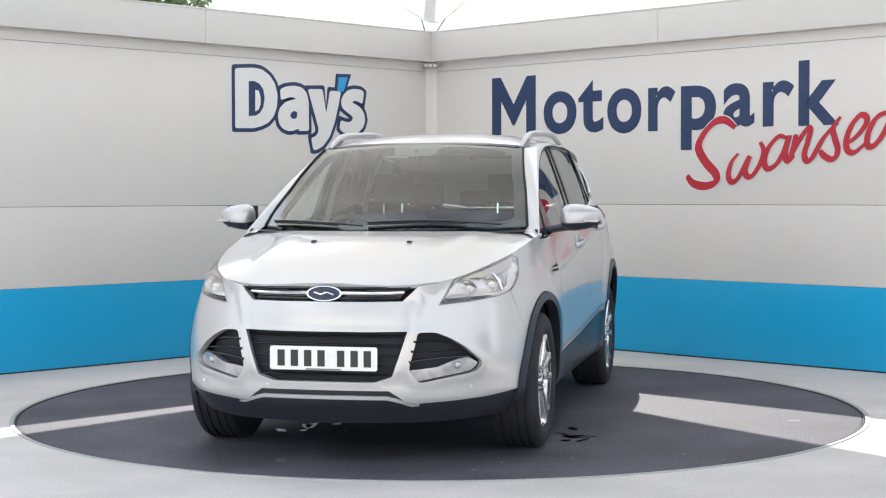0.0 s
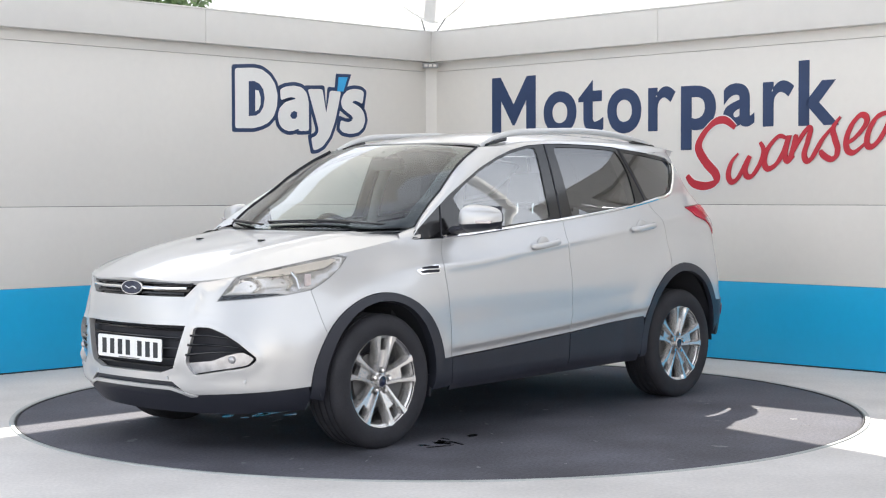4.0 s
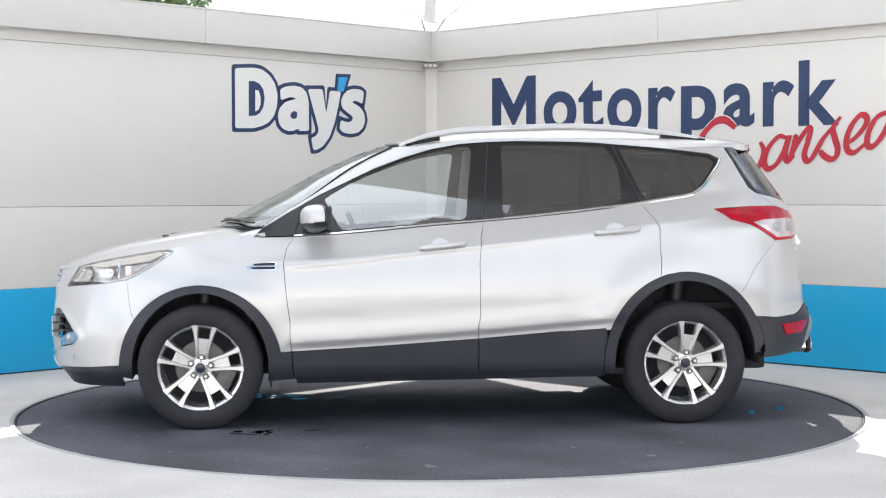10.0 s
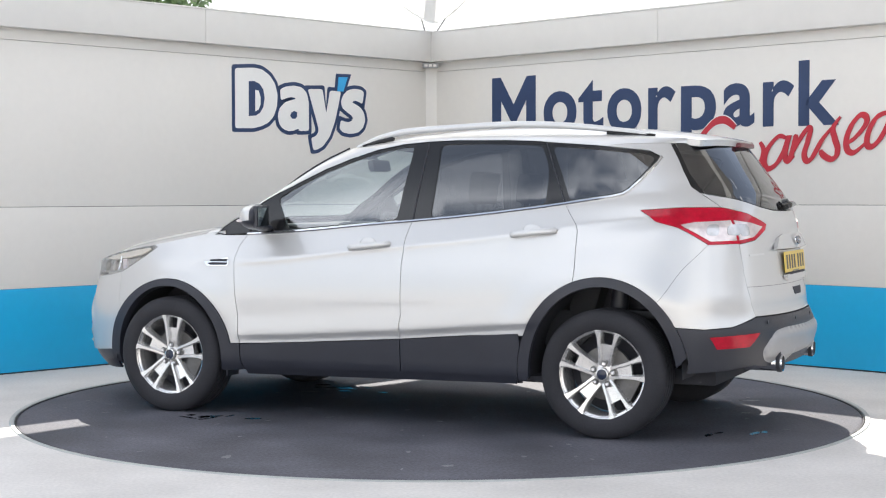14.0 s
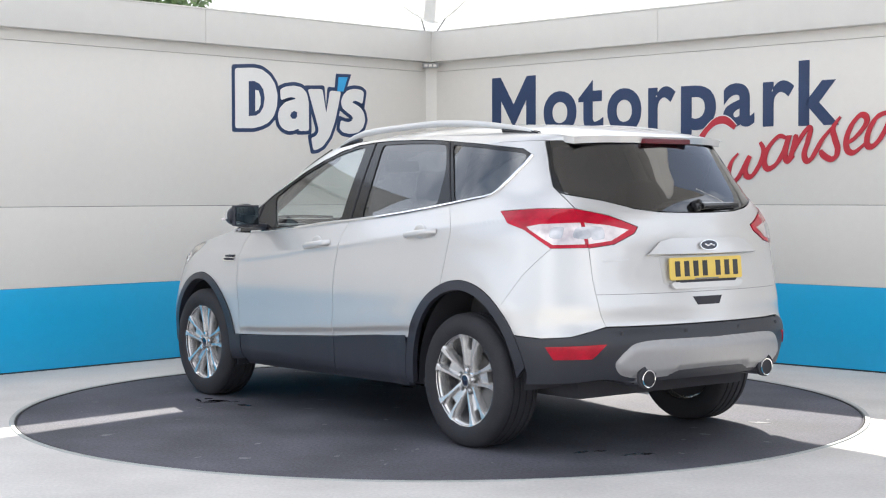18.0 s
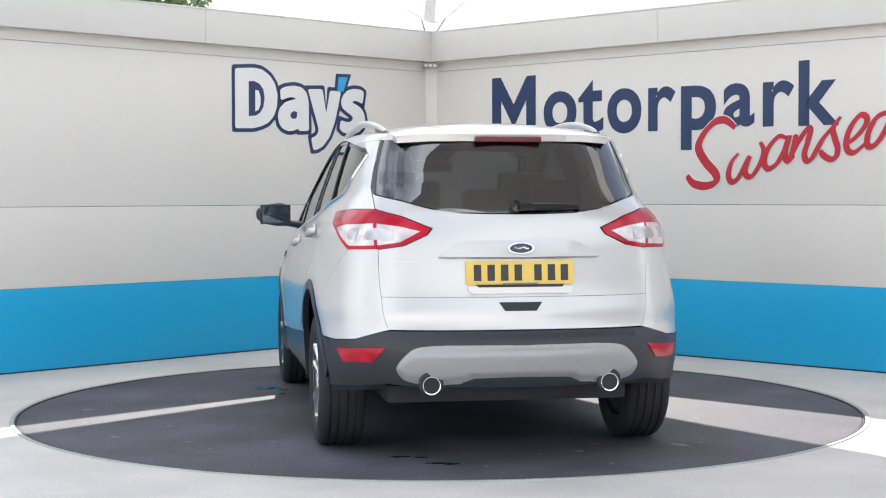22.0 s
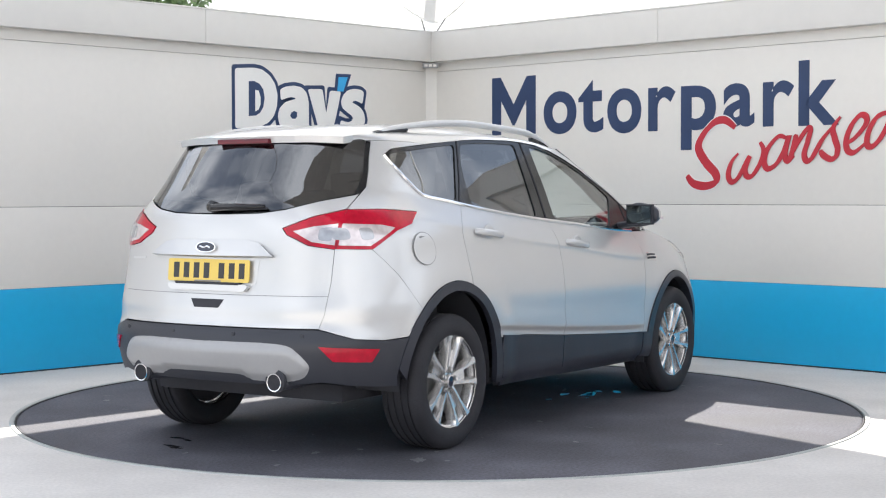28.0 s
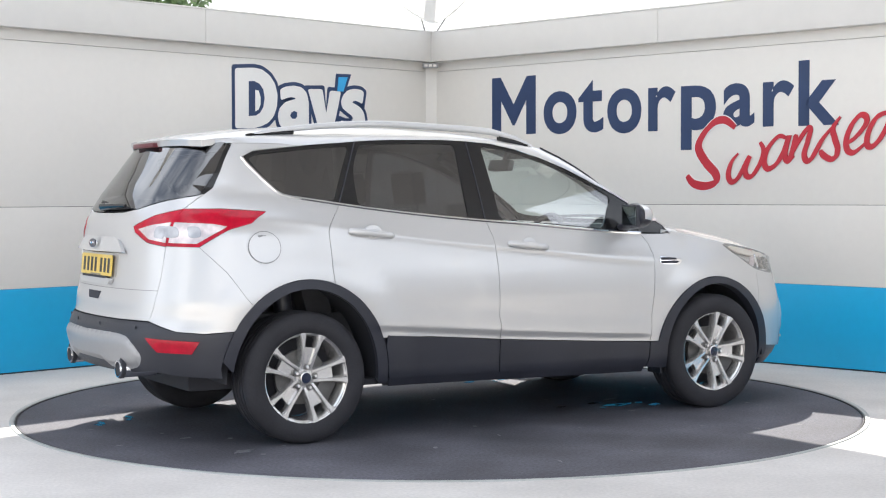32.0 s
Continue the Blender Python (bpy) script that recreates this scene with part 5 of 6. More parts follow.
for mir in (1, -1):
    lower = [(1.17, 1.045), (1.13, 1.047)] + DLO_TOP[:8]
    low3 = []
    for k, (x, z) in enumerate(lower):
        low3.append(tuple(on(x, z)))
    up3 = [(1.12, 0.742, 1.078), (1.05, 0.741, 1.095)]
    for t in np.linspace(0, 1, 8):
        y, z = wind_edge(t)
        up3.append(tuple(wind_map(np.array([[y, z]]))[0]))
    ruled("a_pillar", low3, up3, M["silver"], car, 0.012, 6, mir)
    lower = DLO_TOP[7:14] + [(-1.25, 1.541), (-1.35, 1.55), (-1.5, 1.553), (-1.6, 1.553), (-1.70, 1.55), (-1.77, 1.54)]
    low3 = [tuple(on(x, z)) for x, z in lower]
    up_x = [0.19, 0.02, -0.16, -0.34, -0.66, -0.86, -1.16, -1.26, -1.36, -1.48, -1.58, -1.68, -1.76]
    up3 = [tuple(wind_map(np.array([[0.598, 1.548]]))[0])] + [tuple(roof_map(np.array([[x, roof_row(x)]]))[0]) for x in up_x[1:]]
    ruled("roof_side", low3, up3, M["silver"], car, 0.009, 6, mir)
    # side windows in a black frame
    front_glass = [(0.70, 1.262), (0.571, 1.338), (0.412, 1.413), (0.253, 1.473), (0.1, 1.520), (-0.05, 1.549), (-0.135, 1.556), (-0.105, 1.30), (-0.092, 1.146), (0.095, 1.127), (0.408, 1.103), (0.60, 1.085)]
    rear_glass = [(-0.30, 1.562), (-0.55, 1.564), (-0.80, 1.557), (-0.905, 1.548), (-0.955, 1.45), (-0.968, 1.38), (-0.966, 1.228), (-0.687, 1.196), (-0.45, 1.171), (-0.295, 1.155)]
    quarter_glass = [(-0.965, 1.545), (-1.18, 1.528), (-1.495, 1.495), (-1.535, 1.475), (-1.515, 1.438), (-1.455, 1.362), (-1.40, 1.308), (-1.36, 1.29), (-1.25, 1.272), (-1.10, 1.248)]
    frame_line = DLO_TOP + DLO_REAR + BELT[:-1]
    holes = [skinned(rounded(g, 0.03, 3)) for g in (front_glass, rear_glass, quarter_glass)]
    fr = patch("window_surround", off(-0.006), skinned(frame_line), M["gloss"], car, holes=holes, step=0.05, depth=0.02, gap=0.002, mirror=mir, label="gloss black window surround")
    for nm, g, mt in (("front_side_window", front_glass, "glass"), ("rear_side_window", rear_glass, "tint"), ("quarter_window", quarter_glass, "tint")):
        patch(nm, off(-0.012), skinned(inset(g, -0.012)), M[mt], DOOR.get((nm.replace("side_window", "door"), mir), car), step=0.08, depth=0.0, mirror=mir, label="clear side window" if mt == "glass" else "dark tinted side window").visible_shadow = False
    bm = bmesh.new()
    line = [(x, z - 0.002) for x, z in reversed(BELT[:-2])] + DLO_REAR[::-1]
    tube(bm, [(lambda q: Vector((q.x, q.y * mir, q.z)))(on(x, z, 0.002)) for x, z in dense(line, 0.05, False)], 0.010, 8)
    part("chrome_strip", bm, M["chrome"], car, "bright window strip")
    for x0, z0, x1, z1 in ((-0.19, 1.137, -0.225, 1.58), (-1.08, 1.229, -0.93, 1.566), (0.862, 1.051, 0.815, 1.225)):
        bm = bmesh.new()
        tube(bm, [(lambda q: Vector((q.x, q.y * mir, q.z)))(on(x0 + (x1 - x0) * k / 6, z0 + (z1 - z0) * k / 6, -0.004)) for k in range(7)], 0.004, 5)
        part("seal", bm, M["void"], fr)

    # roof rail
    line = spline([(0.27, 1.572), (0.16, 1.617), (0.06, 1.642), (-0.066, 1.662), (-0.387, 1.678), (-0.709, 1.687), (-1.03, 1.673), (-1.352, 1.638), (-1.50, 1.605)], 5)
    bm = bmesh.new()
    n = len(line)
    tube(bm, [(x, mir * (0.578 - 0.03 * max(0, (-x - 0.9)) / 0.6), z - 0.018) for x, z in line], [0.012 + 0.007 * min(1, 3.5 * min(k, n - 1 - k) / n) for k in range(n)], 10)
    rail = part("roof_rail", bm, M["satin"], car, "satin silver roof rail")
    for x0, x1 in ((0.25, 0.03), (-1.22, -1.5)):
        bm = bmesh.new()
        pts = [q for q in line if min(x0, x1) <= q[0] <= max(x0, x1)]
        tube(bm, [(x, mir * (0.578 - 0.03 * max(0, (-x - 0.9)) / 0.6), (z + float(roof_z(x)) - 0.045) / 2 - 0.008) for x, z in pts], 0.015, 8)
        part("rail_foot", bm, M["gloss"], rail)

    # door handles
    for x, z, par in ((0.045, 0.999, "front_door"), (-0.93, 1.079, "rear_door")):
        q0 = on(x, z, 0.0)
        bm = bmesh.new()
        bmesh.ops.create_uvsphere(bm, u_segments=20, v_segments=10, radius=1, matrix=Matrix.Translation((x + 0.012, mir * (q0.y - 0.004), z)) @ Matrix.Diagonal((0.055, 0.010, 0.05, 1)))
        cup = part("handle_cup", bm, M["silver"], DOOR[par, mir])
        bm = bmesh.new()
        pts = [(x + 0.122, z - 0.012, 0.002), (x + 0.105, z - 0.011, 0.022), (x + 0.05, z - 0.005, 0.034), (x - 0.05, z + 0.006, 0.034), (x - 0.10, z + 0.011, 0.024), (x - 0.118, z + 0.012, 0.002)]
        tube(bm, [Vector((px, mir * (on(px, pz).y + o), pz)) for px, pz, o in spline(pts, 3)], 0.017, 10, flat=(Vector((0, 1, 0)), 0.6))
        part("door_handle", bm, M["silver"], DOOR[par, mir], "body-coloured door handle")

    # mirror: silver cap over a black lower shell
    mirror_ob = None
    for nm, mt, k, inner in (("door_mirror", "silver", 1.0, True), ("mirror_base", "clad", 0.985, False)):
        bm = bmesh.new()
        bmesh.ops.create_uvsphere(bm, u_segments=36, v_segments=22, radius=1)
        for v in bm.verts:
            c = v.co
            for i, p in ((0, 0.75), (1, 0.72), (2, 0.7)):
                c[i] = math.copysign(abs(c[i]) ** p, c[i])
            y = c.y
            c.z = (c.z * (0.070 - 0.016 * y) + 0.002 * y) * k
            c.x = ((c.x * 0.125 * (1 - 0.16 * (y + 1)) if c.x > 0 else c.x * 0.03) - 0.022 * (y + 1)) * k
            c.y = y * 0.11 * k
        if inner:
            bmesh.ops.bisect_plane(bm, geom=bm.verts[:] + bm.edges[:] + bm.faces[:], plane_co=(0, 0, -0.020), plane_no=(0.12, 0, 1), clear_inner=True)
            bmesh.ops.bisect_plane(bm, geom=bm.verts[:] + bm.edges[:] + bm.faces[:], plane_co=(-0.016, 0, 0), plane_no=(1, 0.2, 0), clear_inner=True)
        if not inner:
            tube(bm, [(0.0, -0.04, -0.046), (0.02, -0.10, -0.056), (0.02, -0.20, -0.07)], [0.045, 0.042, 0.045], 10, flat=(Vector((0, 0, 1)), 0.5))
            box(bm, (-0.059, -0.102, -0.060), (-0.036, 0.094, 0.064), pose(0, 0, 0, 0, 0, 11), 0.006)
        bmesh.ops.transform(bm, matrix=Matrix.Translation((0.73, mir * 0.992, 1.157)) @ Matrix.Diagonal((1, mir, 1, 1)), verts=bm.verts)
        bmesh.ops.recalc_face_normals(bm, faces=bm.faces)
        ob = part(nm, bm, M[mt], mirror_ob or car, "" if mirror_ob else "silver door mirror with a black base")
        mirror_ob = mirror_ob or ob
    part("mirror_glass", box_bm((-0.0625, -0.092, -0.050), (-0.0605, 0.084, 0.054), Matrix.Translation((0.73, mir * 0.992, 1.157)) @ Matrix.Diagonal((1, mir, 1, 1)) @ pose(0, 0, 0, 0, 0, 11), 0.001), M["mirrordark"], mirror_ob, "mirror glass")
    bm = box_bm((-0.03, -0.042, -0.008), (0.035, 0.042, 0.008), Matrix.Translation((0.766, mir * 1.040, 1.138)) @ pose(0, 0, 0, 0, 0, 28 * mir), 0.007)
    part("indicator", bm, M["clearlens"], mirror_ob, "clear side indicator")

    # side vent
    v = patch("side_vent", off(0.005), skinned([(1.126, 0.894), (1.10, 0.868), (0.962, 0.873), (0.951, 0.897), (0.962, 0.921)]), M["chrome"], car, mirror=mir, depth=0.006, label="chrome-edged wing vent")
    # the slots' inner shade, painted as dark patches over the chrome
    for a, b in ((0.8775, 0.892), (0.898, 0.9125)):
        patch("slot", off(0.008), skinned([(1.102 - 10 * abs(a - 0.8775) * 0.1, a + 0.009), (1.082, a), (0.968, a + 0.001), (0.962, b), (1.06 - 2 * (b - 0.892), b)]), M["void"], v, mirror=mir, depth=0.003)

# fuel flap on the right
ring = [X(-1.535 + 0.083 * math.cos(a), 1.018 + 0.078 * math.sin(a)) for a in np.linspace(0, 2 * math.pi, 41)[:-1]]
flap = patch("fuel_flap", off(0.006), ring, M["silver"], car, mirror=-1, depth=0.004, step=0.04)
ring2 = [X(-1.535 + 0.087 * math.cos(a), 1.018 + 0.082 * math.sin(a)) for a in np.linspace(0, 2 * math.pi, 41)[:-1]]
patch("flap_gap", off(0.0045), ring2, M["jointgrey"], flap, mirror=-1, depth=0.0, step=0.04)

# cowl, wipers, washer jets
cowl = [(1.36 - 0.29 * (y / 0.775) ** 2 + 0.01, y) for y in (0.0, 0.2, 0.4, 0.6, 0.74)] + [(1.0, 0.76), (1.0, 0.70), (1.10, 0.55), (1.19, 0.4), (1.25, 0.2), (1.27, 0.0)]
patch("cowl", lambda q: np.stack([q[:, 0], q[:, 1], 1.070 + (1.36 - q[:, 0]) * 0.07], -1), cowl + [(x, -y) for x, y in reversed(cowl) if y > 1e-4], M["clad"], car, step=0.08, depth=0)


def wiper(pts, r=0.006):
    w = None
    bm = bmesh.new()
    q = [Vector(wind_map(np.array([p]), 0.022)[0]) for p in spline(pts, 5)]
    tube(bm, q, r, 6)
    w = part("wiper", bm, M["gloss"], car, "black windscreen wiper")
    bm = bmesh.new()
    tube(bm, [v - Vector((0.006, 0, 0.010)) for v in q[3:]], 0.005, 4)
    part("blade", bm, M["rubber"], w)


wiper([(-0.08, 1.103), (-0.35, 1.118), (-0.66, 1.122)])
wiper([(0.62, 1.108), (0.3, 1.128), (-0.06, 1.118)])
for y in (0.25, -0.25):
    q = hood_map(np.array([[1.62, y]]))[0]
    part("washer_jet", box_bm((-0.018, -0.012, -0.004), (0.018, 0.012, 0.008), Matrix.Translation(q), 0.004), M["gloss"], car)
bm = bmesh.new()
rw = [on_end(y, z, True, 0.03) for y, z in ((0.0, 1.222), (-0.12, 1.226), (-0.28, 1.228))]
tube(bm, rw, [0.019, 0.016, 0.009], 8)
rw2 = part("rear_wiper", bm, M["gloss"], tailgate, "black rear wiper")
bm = bmesh.new()
lathe(bm, [(0.03, 0.0), (0.028, 0.03), (0.001, 0.038)], 20, Matrix.Translation(on_end(0.01, 1.222, True, 0.0)) @ pose(0, 0, 0, 0, -75))
part("cap", bm, M["gloss"], rw2)
part("blade", tube(bmesh.new(), [on_end(y, z, True, 0.016) for y, z in ((0.03, 1.212), (-0.12, 1.213), (-0.30, 1.218))], 0.007, 6), M["rubber"], rw2)


# ---- wheels ----
def wheel():
    """A wheel at the origin, its outer face towards +y."""
    w = new("wheel")
    turn = pose(0, 0, 0, -90)
    bm = bmesh.new()
    R = 0.342
    prof = [(0.228, 0.095), (0.236, 0.106), (0.262, 0.117), (0.29, 0.119), (0.315, 0.113), (0.333, 0.100), (0.339, 0.088)]
    for k, g in enumerate((0.062, 0.022, -0.022, -0.062)):
        prof += [(0.3415, g + 0.018 if k else 0.08), (R, g + 0.006), (0.334, g + 0.004), (0.334, g - 0.004), (R, g - 0.006)]
    prof += [(0.339, -0.088), (0.333, -0.100), (0.315, -0.113), (0.262, -0.117), (0.228, -0.095)]
    lathe(bm, prof, 72, turn)
    bmesh.ops.recalc_face_normals(bm, faces=bm.faces)
    part("tyre", bm, M["rubber"], w, "worn black road tyre")
    rim = part("rim", (lambda b: (lathe(b, [(0.215, -0.09), (0.205, -0.05), (0.202, 0.04), (0.214, 0.085), (0.226, 0.092), (0.238, 0.100), (0.243, 0.106), (0.240, 0.110), (0.232, 0.104), (0.222, 0.100)], 72, turn), bmesh.ops.recalc_face_normals(b, faces=b.faces), b)[2])(bmesh.new()), M["alloy"], w, "silver alloy rim with five paired spokes")
    for p in range(5):
        for sgn in (1, -1):
            bm = bmesh.new()
            rings = []
            for r, o, wd, h, dep in ((0.048, 0.022, 0.0105, 0.081, 0.035), (0.08, 0.0275, 0.0100, 0.087, 0.05), (0.12, 0.0325, 0.0100, 0.093, 0.055), (0.16, 0.039, 0.0115, 0.098, 0.055), (0.19, 0.045, 0.0140, 0.101, 0.05), (0.214, 0.051, 0.0195, 0.104, 0.045), (0.2305, 0.0562, 0.027, 0.106, 0.04)):
                o, q = o * sgn, []
                rr = math.sqrt(max(r * r - o * o, 1e-6))
                for du, dv in ((-1.25, -dep), (-1.1, -0.012), (-0.62, 0.0), (0.62, 0.0), (1.1, -0.012), (1.25, -dep)):
                    xx = o + du * wd
                    q.append(bm.verts.new((xx, h + dv, min(rr, math.sqrt(0.2305 ** 2 - xx * xx)))))
                rings.append(q)
            for a, b in zip(rings, rings[1:]):
                for i in range(5):
                    bm.faces.new((a[i], a[i + 1], b[i + 1], b[i]))
            bmesh.ops.recalc_face_normals(bm, faces=bm.faces)
            bmesh.ops.transform(bm, matrix=pose(0, 0, 0, 0, 72 * p, 0), verts=bm.verts)
            part("spoke", bm, M["alloy"], rim)
        bm = bmesh.new()
        outline = [(0.022, 0.05), (0.028, 0.08), (0.033, 0.12), (0.037, 0.153), (-0.037, 0.153), (-0.033, 0.12), (-0.028, 0.08), (-0.022, 0.05)]
        a = [bm.verts.new((x, 0.066 + 0.11 * (z - 0.05), z)) for x, z in outline]
        bm.faces.new(a)
        b = [bm.verts.new((x, 0.045, z)) for x, z in outline]
        for i in range(8):
            bm.faces.new((a[i], a[(i + 1) % 8], b[(i + 1) % 8], b[i]))
        bmesh.ops.recalc_face_normals(bm, faces=bm.faces)
        bmesh.ops.transform(bm, matrix=pose(0, 0, 0, 0, 72 * p, 0), verts=bm.verts)
        part("web", bm, M["alloy"], rim)
        bm = bmesh.new()
        a = radians(72 * p)
        lathe(bm, [(0.0115, 0.07), (0.0115, 0.092), (0.008, 0.097), (0.001, 0.097)], 6, Matrix.Translation((0.0545 * math.sin(a), 0, 0.0545 * math.cos(a))) @ turn)
        bmesh.ops.recalc_face_normals(bm, faces=bm.faces)
        part("wheel_nut", bm, M["chrome"], rim)
        # raised dark disc that paints the shade of the nut's pocket
        bm = bmesh.new()
        lathe(bm, [(0.0165, 0.070), (0.0165, 0.0835), (0.0155, 0.0845), (0.001, 0.0845)], 18, Matrix.Translation((0.0545 * math.sin(a), 0, 0.0545 * math.cos(a))) @ turn)
        bmesh.ops.recalc_face_normals(bm, faces=bm.faces)
        part("nut_pocket_shade", bm, M["disc"], rim)
    bm = bmesh.new()
    lathe(bm, [(0.066, 0.04), (0.065, 0.070), (0.061, 0.075), (0.036, 0.078), (0.032, 0.098), (0.027, 0.100), (0.0255, 0.097)], 40, turn)
    bmesh.ops.recalc_face_normals(bm, faces=bm.faces)
    part("hub", bm, M["alloy"], rim)
    bm = bmesh.new()
    lathe(bm, [(0.0258, 0.09), (0.0255, 0.096), (0.001, 0.0985)], 32, turn)
    bmesh.ops.recalc_face_normals(bm, faces=bm.faces)
    part("hub_cap", bm, M["badgeblue"], rim, "dark blue hub cap")
    bm = bmesh.new()
    lathe(bm, [(0.06, 0.03), (0.142, 0.028), (0.142, 0.004), (0.06, 0.004)], 48, turn)
    bmesh.ops.recalc_face_normals(bm, faces=bm.faces)
    rim.scale = (1.03, 1.0, 1.03)
    part("brake_disc", bm, M["disc"], w)
    part("brake_caliper", box_bm((-0.06, -0.02, -0.045), (0.06, 0.05, 0.045), pose(0, 0, 0, 0, 250, 0) @ Matrix.Translation((0, 0, 0.145)), 0.012), M["disc"], w)
    # dark disc added behind the spokes for the shade inside the wheel
    bm = bmesh.new()
    lathe(bm, [(0.21, -0.06), (0.001, -0.055)], 40, turn)
    part("backing", bm, M["void"], w)
    return w


first = wheel()
first.parent = car
for x, y, a in ((HUB_F, 0.787, -6), (HUB_R, 0.787, -8), (HUB_F, -0.787, -19.6), (HUB_R, -0.787, -9.6)):
    m = Matrix.Translation((x, y, HUB_Z + 0.002)) @ pose(0, 0, 0, 0, 0, 0 if y > 0 else 180) @ pose(0, 0, 0, 0, a, 0)
    if x == HUB_F and y > 0:
        first.matrix_basis = m
    else:
        copy_thing(first, m)

# ---- underside, wheel housings and inner shell ----
part("underbody", box_bm((-1.85, -0.60, 0.27), (2.0, 0.60, 0.36), None, 0.03), M["void"], car)
part("floor_pan", box_bm((-1.0, -0.83, 0.275), (0.98, 0.83, 0.31), None, 0.01), M["void"], car)
part("silencer", box_bm((-2.0, -0.46, 0.35), (-1.72, 0.46, 0.46), None, 0.05), M["void"], car)
bm = bmesh.new()
tube(bm, [(-1.313, -0.7, 0.30), (-1.313, 0.7, 0.30)], 0.035, 10)
part("rear_axle", bm, M["void"], car)
bm = bmesh.new()
tube(bm, [(1.374, -0.7, 0.30), (1.374, 0.7, 0.30)], 0.03, 10)
part("front_axle", bm, M["void"], car)
for front in (True, False):
    cx, a, b = (HUB_F, 0.40, 0.432) if front else (HUB_R, 0.425, 0.482)
    for mir in (1, -1):
        bm = bmesh.new()
        pts = [(cx + a * math.cos(t), HUB_Z + b * math.sin(t)) for t in np.linspace(-0.1, math.pi + 0.02, 28)]
        o = [bm.verts.new((x, mir * 0.855, z)) for x, z in pts]
        i = [bm.verts.new((x, mir * 0.52, z)) for x, z in pts]
        for k in range(len(pts) - 1):
            bm.faces.new((o[k], o[k + 1], i[k + 1], i[k]))
        bm.faces.new(i)
        part("wheel_housing", bm, M["void"], car)
        bm = bmesh.new()
        tube(bm, [(cx + 0.02, mir * 0.62, 0.40), (cx - 0.02, mir * 0.60, 0.82)], 0.05, 12)
        part("suspension_strut", bm, M["clad"], car)
        if front:
            part("mud_flap", box_bm((cx - a + 0.012, min(mir * 0.74, mir * 0.86), 0.225), (cx - a + 0.026, max(mir * 0.74, mir * 0.86), 0.34), None, 0.004), M["clad"], car)
# added dark shells: they close the body and keep the panel gaps dark
for mir in (1, -1):
    patch("inner_shell", off(-0.03), skinned([(0.95, 0.27), (0.95, 1.0), (0.4, 1.06), (-0.2, 1.10), (-0.86, 1.17), (-0.86, 0.27)]), M["void"], car, depth=0, mirror=mir, step=0.12)
    patch("inner_shell", off(-0.03), skinned([(-1.0, 0.87), (-1.0, 1.19), (-1.3, 1.24), (-1.7, 1.26), (-1.9, 1.2), (-1.85, 0.65), (-1.78, 0.80)][:6] + [(-1.72, 0.72), (-1.6, 0.80), (-1.35, 0.875), (-1.15, 0.85)]), M["void"], car, depth=0, mirror=mir, step=0.12)
    patch("inner_shell", off(-0.03), skinned([(1.0, 0.62), (1.0, 0.99), (1.3, 0.97), (1.7, 0.88), (1.78, 0.78), (1.72, 0.68), (1.55, 0.79), (1.3, 0.82), (1.1, 0.73)]), M["void"], car, depth=0, mirror=mir, step=0.12)
patch("inner_shell", off(-0.09), both([(0.0, 0.87), F(0.3, 0.87)] + skinned([(2.0, 0.86), (1.9, 0.78), (1.86, 0.6), (1.86, 0.25)]) + [(0.0, 0.22)]), M["void"], car, depth=0, step=0.12)
patch("inner_shell", off(-0.05), both_rear([(S_END, 1.18), B(0.4, 1.18), B(0.6, 1.22)] + skinned([(-1.86, 1.15), (-1.8, 0.7), (-1.83, 0.42)]) + [(S_END, 0.42)]), M["void"], car, depth=0, step=0.12)

# ---- cabin ----
def seat(x, y, head=True):
    bm = box_bm((-0.25, -0.25, 0.42), (0.27, 0.25, 0.62), Matrix.Translation((x, y, 0)), 0.06)
    st = part("seat", bm, M["cloth"], car, "dark cloth front seat")
    part("backrest", box_bm((-0.07, -0.235, 0.0), (0.07, 0.235, 0.62), Matrix.Translation((x - 0.27, y, 0.56)) @ pose(0, 0, 0, 0, -14), 0.055), M["cloth"], st)
    bm = box_bm((-0.045, -0.13, 0.0), (0.045, 0.13, 0.19), Matrix.Translation((x - 0.44, y, 1.225)) @ pose(0, 0, 0, 0, -8), 0.04)
    part("headrest", bm, M["cloth"], st)
    for k in (-0.06, 0.06):
        part("headrest_post", tube(bmesh.new(), [(x - 0.415, y + k, 1.13), (x - 0.43, y + k, 1.25)], 0.007, 8), M["chrome"], st)


for y in (0.37, -0.37):
    seat(0.02, y)
bench = part("rear_bench", box_bm((-1.12, -0.64, 0.45), (-0.62, 0.64, 0.66), None, 0.06), M["cloth"], car, "dark cloth rear bench seat")
part("backrest", box_bm((-0.08, -0.64, 0.0), (0.08, 0.64, 0.60), Matrix.Translation((-1.1, 0, 0.60)) @ pose(0, 0, 0, 0, -16), 0.06), M["cloth"], bench)
for y in (0.36, 0.0, -0.36):
    part("headrest", box_bm((-0.045, -0.12, 0.0), (0.045, 0.12, 0.16 if y else 0.11), Matrix.Translation((-1.27, y, 1.20)) @ pose(0, 0, 0, 0, -8), 0.04), M["cloth"], bench)
    for k in (-0.05, 0.05):
        part("headrest_post", tube(bmesh.new(), [(-1.25, y + k, 1.1), (-1.265, y + k, 1.21)], 0.006, 6), M["chrome"], bench)
dash = part("dashboard", box_bm((0.62, -0.70, 0.72), (1.12, 0.70, 1.045), None, 0.06), M["trimdark"], car, "dark moulded dashboard")
part("centre_console", box_bm((0.0, -0.11, 0.40), (0.72, 0.11, 0.80), None, 0.04), M["trimdark"], dash)
